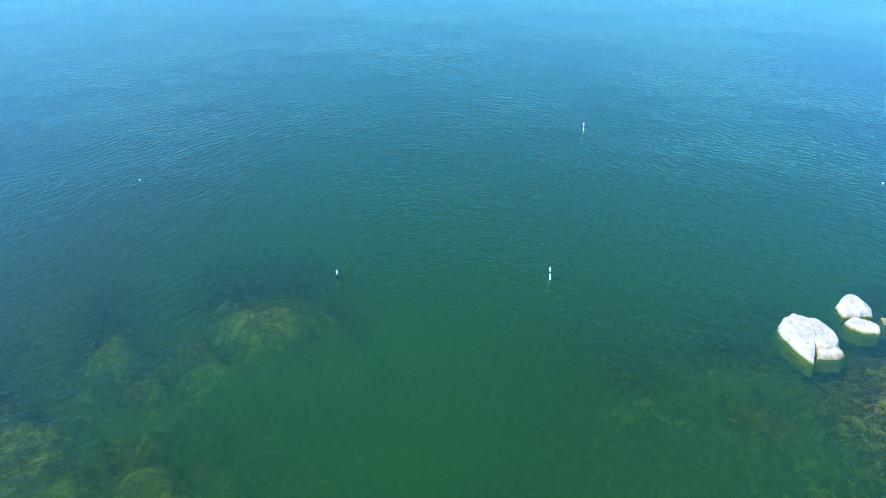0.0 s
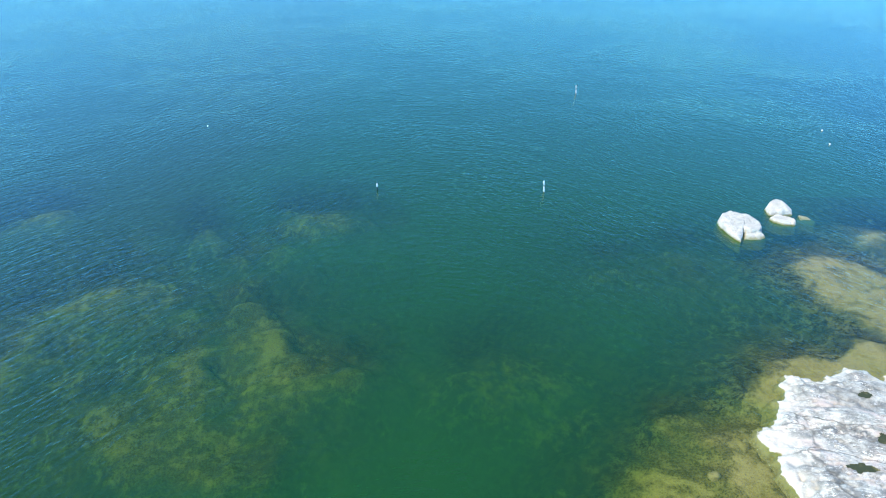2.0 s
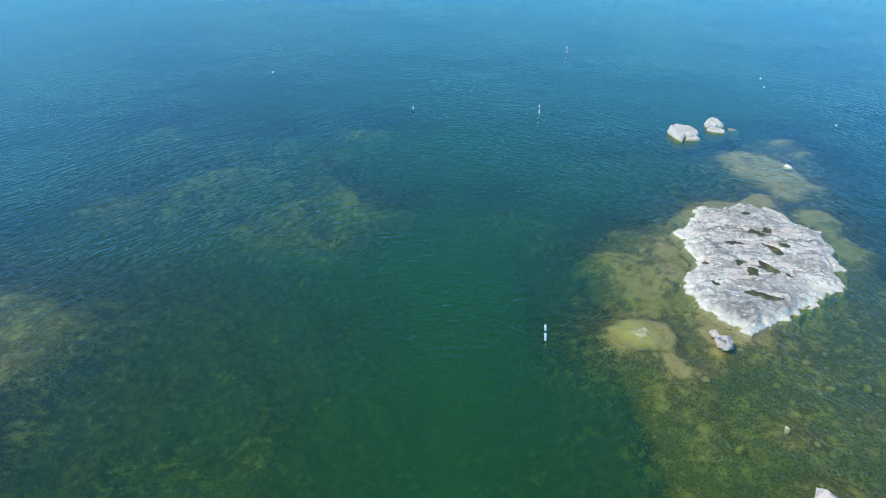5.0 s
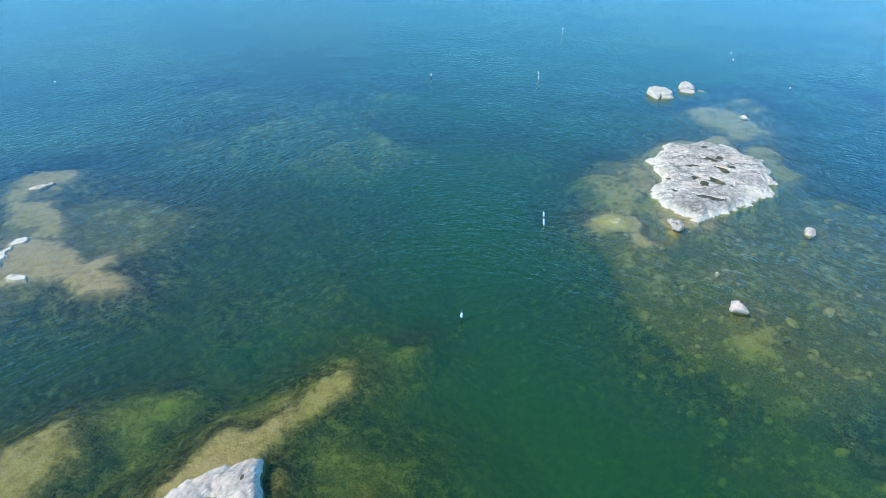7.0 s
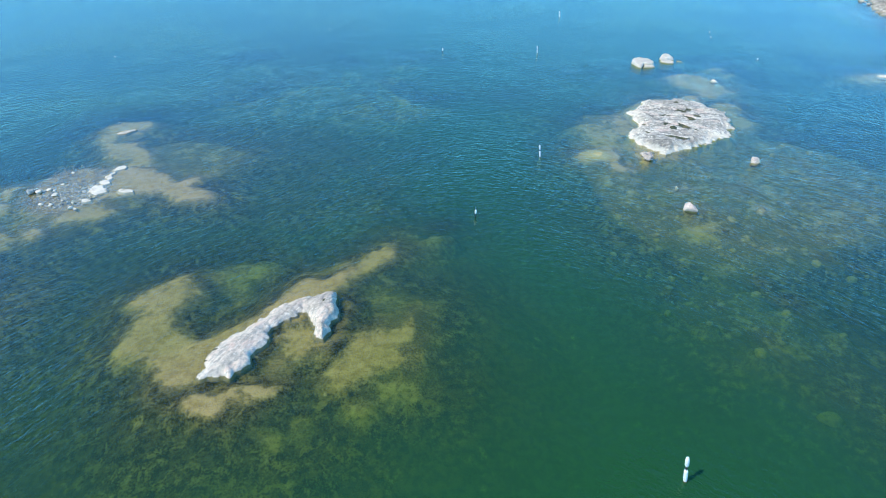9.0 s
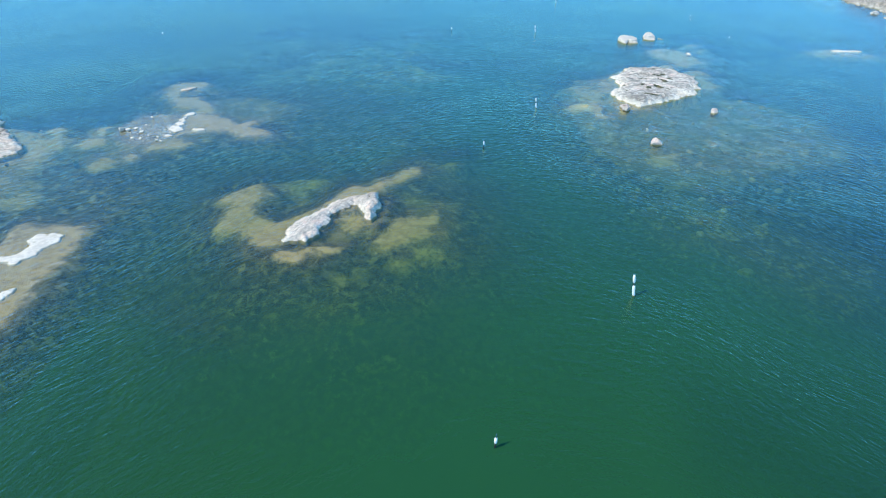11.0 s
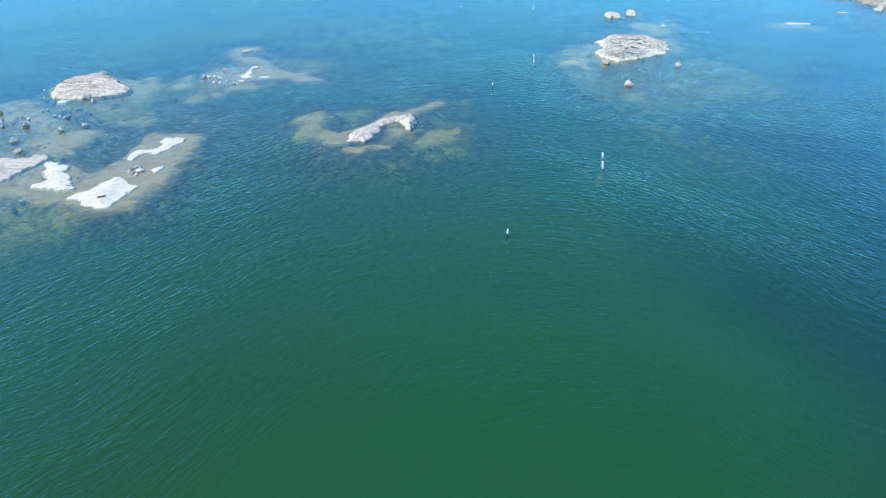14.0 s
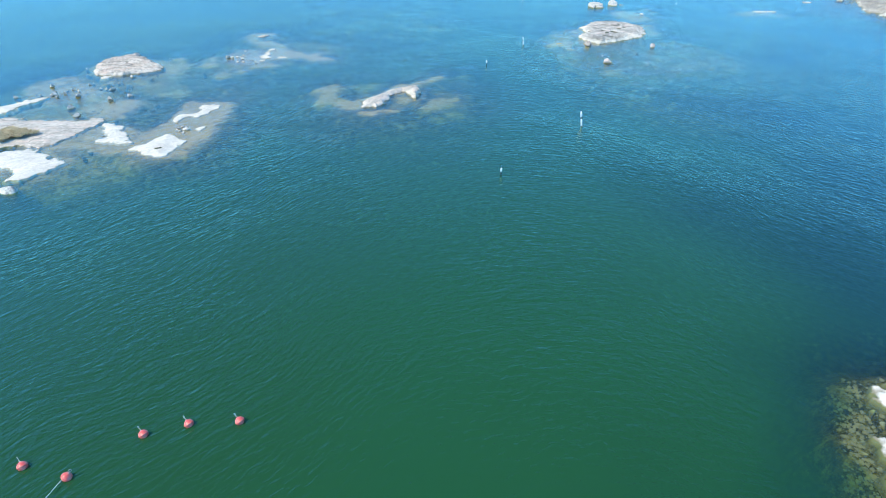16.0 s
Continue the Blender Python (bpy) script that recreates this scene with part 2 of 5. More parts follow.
    col = mixc(nt, ramp(nt, line, -0.1, -0.45), col, mixc(nt, ramp(nt, grain, 0.4, 0.62), deep[0], deep[1]))
    high = mathn(nt, "ADD", mathn(nt, "MULTIPLY", band, 0.6), mathn(nt, "MULTIPLY_ADD", crack, 0.25, mathn(nt, "MULTIPLY", grain, 0.3)))
    principled(nt, col, 0.85, high, 0.8, 0.08, spec=0.3)
    return mat


def plain(name, color, rough=0.5, other=None, scale=6.0, metal=0.0, bump=0.0):
    """Paint, plastic or metal with faint dirt; other: a second colour for the blotches."""
    mat, nt = node_material(name)
    n = noise_of(nt, place_of(nt, local=True), scale, 4.0, 0.6)
    col = mixc(nt, ramp(nt, n, 0.45, 0.72), color, other or tuple(c * 0.7 for c in color))
    principled(nt, col, rough, n if bump else None, bump, 0.01, metal)
    return mat


SEA = water_material()
BED = seabed_material()
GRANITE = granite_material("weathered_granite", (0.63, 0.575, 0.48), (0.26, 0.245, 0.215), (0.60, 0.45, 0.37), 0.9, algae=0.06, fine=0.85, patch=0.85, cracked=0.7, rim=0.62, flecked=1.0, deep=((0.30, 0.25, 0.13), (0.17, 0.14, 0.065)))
MOSSY = granite_material("algae_rock", (0.46, 0.40, 0.22), (0.28, 0.245, 0.07), (0.38, 0.33, 0.13), 0.7, algae=-0.02, rim=0.1, fine=1.6, flecked=0.5, cracked=0.1, patch=0.2, foot=(0.40, 0.325, 0.11), deep=((0.29, 0.235, 0.10), (0.16, 0.135, 0.06)))
PALE = granite_material("bleached_granite", (0.78, 0.71, 0.60), (0.44, 0.405, 0.35), (0.62, 0.48, 0.38), 0.5, 35.0, algae=0.03, fine=1.2, foot=(0.44, 0.39, 0.29), deep=((0.22, 0.18, 0.09), (0.09, 0.08, 0.04)))
# dark foot and deep weed colours also hold the shade of its steep side
HOOK = granite_material("pinkish_bleached_granite", (0.66, 0.55, 0.44), (0.36, 0.325, 0.275), (0.62, 0.45, 0.36), 0.9, 60.0, algae=0.05, fine=1.9, rim=0.2, patch=0.75, foot=(0.22, 0.185, 0.11), deep=((0.11, 0.095, 0.05), (0.05, 0.045, 0.022)))
SHORE = granite_material("dull_shore_granite", (0.42, 0.38, 0.31), (0.19, 0.17, 0.14), (0.36, 0.28, 0.21), 0.6, 30.0, algae=0.2, rim=0.2, foot=(0.27, 0.25, 0.19))
# foot darkened to carry the shadow on the low islet's south wall
PINK = granite_material("pink_granite", (0.66, 0.57, 0.47), (0.36, 0.31, 0.25), (0.55, 0.40, 0.31), 0.9, 10.0, algae=0.03, flecked=0.4, patch=0.7, cracked=0.9, rim=0.2, foot=(0.26, 0.22, 0.15))
BOULDER = granite_material("boulder_granite", (0.62, 0.56, 0.47), (0.50, 0.455, 0.39), (0.58, 0.49, 0.41), 0.5, 20.0, 0.2, rim=0.0, fine=1.0, cracked=0.08, flecked=0.3, patch=0.35, foot=(0.28, 0.26, 0.14), deep=((0.22, 0.20, 0.10), (0.13, 0.115, 0.05)))
ROUND = granite_material("pinkish_boulder_granite", (0.62, 0.51, 0.44), (0.44, 0.35, 0.30), (0.58, 0.43, 0.36), 0.7, 20.0, 0.03, rim=0.1, fine=1.8, cracked=0.1, deep=((0.24, 0.20, 0.12), (0.13, 0.11, 0.06)))
STONE = granite_material("shore_stone", (0.60, 0.56, 0.49), (0.25, 0.235, 0.21), (0.36, 0.32, 0.275), 0.3, 50.0, -0.06, rim=0.1, foot=(0.13, 0.12, 0.10), deep=((0.10, 0.095, 0.07), (0.045, 0.042, 0.03)))
NEAR = granite_material("near_shore_granite", (0.76, 0.69, 0.58), (0.48, 0.44, 0.38), (0.60, 0.48, 0.38), 0.5, 35.0, algae=0.16, fine=1.2, foot=(0.24, 0.21, 0.14), deep=((0.17, 0.15, 0.09), (0.08, 0.07, 0.04)))
POOL = plain("pool_with_moss", (0.045, 0.05, 0.014), 0.7, (0.17, 0.135, 0.04), 1.3)
TAN_SUNK = plain("silty_stone", (0.34, 0.26, 0.15), 0.9, (0.16, 0.125, 0.06), 3.5, bump=0.6)
SHORE_SUNK = plain("grey_brown_stone", (0.25, 0.22, 0.17), 0.9, (0.10, 0.09, 0.068), 2.5)
SUNK = plain("algae_on_stone", (0.27, 0.215, 0.12), 0.9, (0.11, 0.09, 0.045), 0.8)
TEAL = plain("blue_black_plastic", (0.03, 0.10, 0.13), 0.4)
WHITE = plain("white_plastic", (0.82, 0.82, 0.80), 0.4, (0.70, 0.70, 0.66))
BLACK = plain("black_plastic", (0.02, 0.022, 0.025), 0.45, (0.035, 0.036, 0.036))
FOUL = plain("fouled_plastic", (0.16, 0.13, 0.06), 0.8, (0.07, 0.07, 0.03), 20.0)
# the second red paints the buoys' strong highlight as paler blotches
RED = plain("red_plastic", (0.74, 0.11, 0.09), 0.3, (0.78, 0.30, 0.25), 4.0)
STEEL = plain("galvanised_steel", (0.45, 0.46, 0.47), 0.45, (0.30, 0.30, 0.30), 12.0, 0.9)
ROPE = plain("white_rope", (0.72, 0.72, 0.70), 0.8, (0.5, 0.5, 0.47), 30.0)
GRASS = plain("dry_grass", (0.56, 0.45, 0.27), 0.9, (0.38, 0.31, 0.16), 3.0)


# ---- shared shape tools ----
def lattice(ix, iy, seed):
    h = (ix.astype(np.int64) * 374761393 + iy.astype(np.int64) * 668265263 + seed * 1442695041) & 0x7FFFFFFF
    h = ((h ^ (h >> 13)) * 1274126177) & 0x7FFFFFFF
    return ((h ^ (h >> 16)) & 0xFFFF) / 65535.0


def field(x, y, size, seed=0, octaves=3):
    """Smooth noise from -1 to 1 over arrays; size in metres of its largest lumps."""
    total, amp, norm = np.zeros_like(x, dtype=float), 1.0, 0.0
    for o in range(octaves):
        u, v = x / size * 2**o + 17.3 * o, y / size * 2**o - 9.1 * o
        iu, iv = np.floor(u), np.floor(v)
        fu, fv = u - iu, v - iv
        fu, fv = fu * fu * (3 - 2 * fu), fv * fv * (3 - 2 * fv)
        g = lambda i, j: lattice(iu + i, iv + j, seed + 7 * o)
        total += amp * ((g(0, 0) * (1 - fu) + g(1, 0) * fu) * (1 - fv) + (g(0, 1) * (1 - fu) + g(1, 1) * fu) * fv)
        norm += amp
        amp *= 0.5
    return 2 * total / norm - 1


def inland(x, y, outline):
    """Signed distance to a closed outline, above zero inside."""
    px, py = np.array(outline, float).T
    qx, qy = np.roll(px, -1), np.roll(py, -1)
    best, inside = np.full(x.shape, 1e9), np.zeros(x.shape, bool)
    for ax, ay, bx, by in zip(px, py, qx, qy):
        dx, dy = bx - ax, by - ay
        s = np.clip(((x - ax) * dx + (y - ay) * dy) / (dx * dx + dy * dy + 1e-12), 0, 1)
        best = np.minimum(best, np.hypot(x - ax - s * dx, y - ay - s * dy))
        cross = (ay > y) != (by > y)
        inside ^= cross & (x < (bx - ax) * (y - ay) / (by - ay + 1e-12) + ax)
    return np.where(inside, best, -best)


def rounded(outline, cut=0.14):
    """The outline with its corners cut."""
    o = np.array(outline, float)
    n = np.roll(o, -1, axis=0)
    return np.stack([(1 - cut) * o + cut * n, cut * o + (1 - cut) * n], 1).reshape(-1, 2)


def sheet(name, x, y, z, keep=None, attributes=(), smooth=True):
    """A mesh from a grid of places; keep: which corners may carry faces."""
    rows, cols = x.shape
    i = np.arange(rows * cols).reshape(rows, cols)
    quads = np.stack([i[:-1, :-1], i[:-1, 1:], i[1:, 1:], i[1:, :-1]], -1).reshape(-1, 4)
    if keep is not None:
        quads = quads[keep.ravel()[quads].all(1)]
    used = np.unique(quads)
    remap = np.full(rows * cols, -1)
    remap[used] = np.arange(len(used))
    quads = remap[quads]
    me = bpy.data.meshes.new(name)
    me.vertices.add(len(used))
    me.vertices.foreach_set("co", np.stack([x.ravel()[used], y.ravel()[used], z.ravel()[used]], 1).ravel())
    me.loops.add(quads.size)
    me.loops.foreach_set("vertex_index", quads.ravel())
    me.polygons.add(len(quads))
    me.polygons.foreach_set("loop_start", np.arange(len(quads)) * 4)
    me.polygons.foreach_set("use_smooth", np.full(len(quads), smooth))
    for key, values in attributes:
        me.attributes.new(key, "FLOAT", "POINT").data.foreach_set("value", values.ravel()[used].astype(float))
    me.update(calc_edges=True)
    return me


def mesh_of(name, bm, material, smooth=True):
    me = bpy.data.meshes.new(name)
    bm.to_mesh(me)
    bm.free()
    if smooth:
        me.polygons.foreach_set("use_smooth", [True] * len(me.polygons))
    me.materials.append(material)
    return me


def part(name, bm, material, parent, label="", smooth=True):
    ob = new(name, mesh_of(name, bm, material, smooth) if isinstance(bm, bmesh.types.BMesh) else bm)
    ob.parent = parent
    return tagged(ob, label) if label else ob


# ---- the sea bed: one sheet to the horizon ----
# Shoals: two ends of a ridge, half width, depth of its top, slope of its flanks, how bare it is.
SHOALS_EAST = [
    (21, 4, 25, 6, 7.0, -0.9, 0.42, 0.2), (15.5, -4, 17.5, -6.5, 1.2, -0.35, 0.5, 0.95),
    (12, -1, 11, 4, 1.5, -0.8, 0.4, 0.55),
    (19, -20, 34, -16, 7.0, -1.35, 0.16, 0.3), (16, -36, 24, -42, 5.0, -2.6, 0.22, 0.28), (16.5, -14.7, 16.7, -14.7, 0.5, -0.4, 0.45, 0.2), (27.5, -8, 27.8, -8, 0.7, -0.55, 0.5, 0.2), (16.3, -19.6, 16.6, -19.6, 0.7, -0.55, 0.5, 0.2), (34.3, 22.8, 34.6, 22.8, 0.6, -0.5, 0.5, 0.3), (28, 0, 36, -8, 6.0, -1.7, 0.2, 0.3), (16, -23, 17.5, -22.6, 1.0, -0.9, 0.5, 0.9),
]
SHOALS_MID = [
    (-20.5, -36.6, -17, -33.6, 0.7, -0.15, 0.9, 0.9), 
    (-26, -44, -24.4, -42.6, 0.6, -0.4, 0.7, 0.9),
    (-23, -42, -15, -38, 6.5, -1.3, 0.24, 0.1), (-22.5, -40.5, -18, -38, 2.6, -0.7, 0.3, 0.08), (-22.6, -44.2, -18.8, -37.6, 0.6, -0.28, 0.35, 0.08), (-15.5, -39, -15.2, -34.6, 0.5, -0.3, 0.5, 0.08), (-19, -47, -10, -42, 3.0, -1.7, 0.25, 0.12),
    (-20, -53, -14, -55, 3.0, -3.7, 0.2, 0.2), (-9, -25, -16, -18, 3.0, -2.9, 0.25, 0.2),
]
SHOALS_NORTH = [
    (-36, 16, -28, 8, 3.4, -3.3, 0.2, 0.25), (2, 14, 5, 15, 2.0, -3.9, 0.3, 0.4), (13, 26, 20, 24, 2.0, -3.3, 0.2, 0.2),
]
SHOALS_WEST = [
    (-47, -18, -39, -8, 6.0, -0.9, 0.22, 0.25), 
    (-60, -34, -52, -38, 9.0, -0.85, 0.16, 0.16), (-60, -44, -57.4, -40.5, 1.8, -0.4, 0.4, 0.95), (-66, -38, -72, -33, 3.5, -0.25, 0.25, 0.55),
    (-53, -53.5, -50.5, -57, 2.8, -0.2, 0.5, 1.0),
    (-62, -53, -58, -55, 4.5, -0.25, 0.4, 0.8), (-58, -63, -60, -61, 3.5, -0.3, 0.4, 0.75), (-53, -64, -50, -62, 2.5, -1.2, 0.3, 0.5),
    (-65, -22, -62, -25, 6.0, -0.5, 0.4, 0.5), (-70, -50, -66, -45, 6, -0.6, 0.3, 0.4),
]
SHOALS_SHORE = [
    (17, -98.5, 20, -104, 2.6, -0.6, 0.8, 0.1), (14.4, -103, 14.6, -110, 2.6, -0.6, 0.8, 0.1), (62, 26.4, 67.5, 26, 2.6, -0.25, 0.3, 1.0),
    (80.3, 38.5, 82, 38, 0.6, -0.1, 0.5, 1.0), (92, 26, 97, 88, 11.0, -0.7, 0.3, 0.04),
]
SHOALS = SHOALS_EAST + SHOALS_MID + SHOALS_NORTH + SHOALS_WEST + SHOALS_SHORE


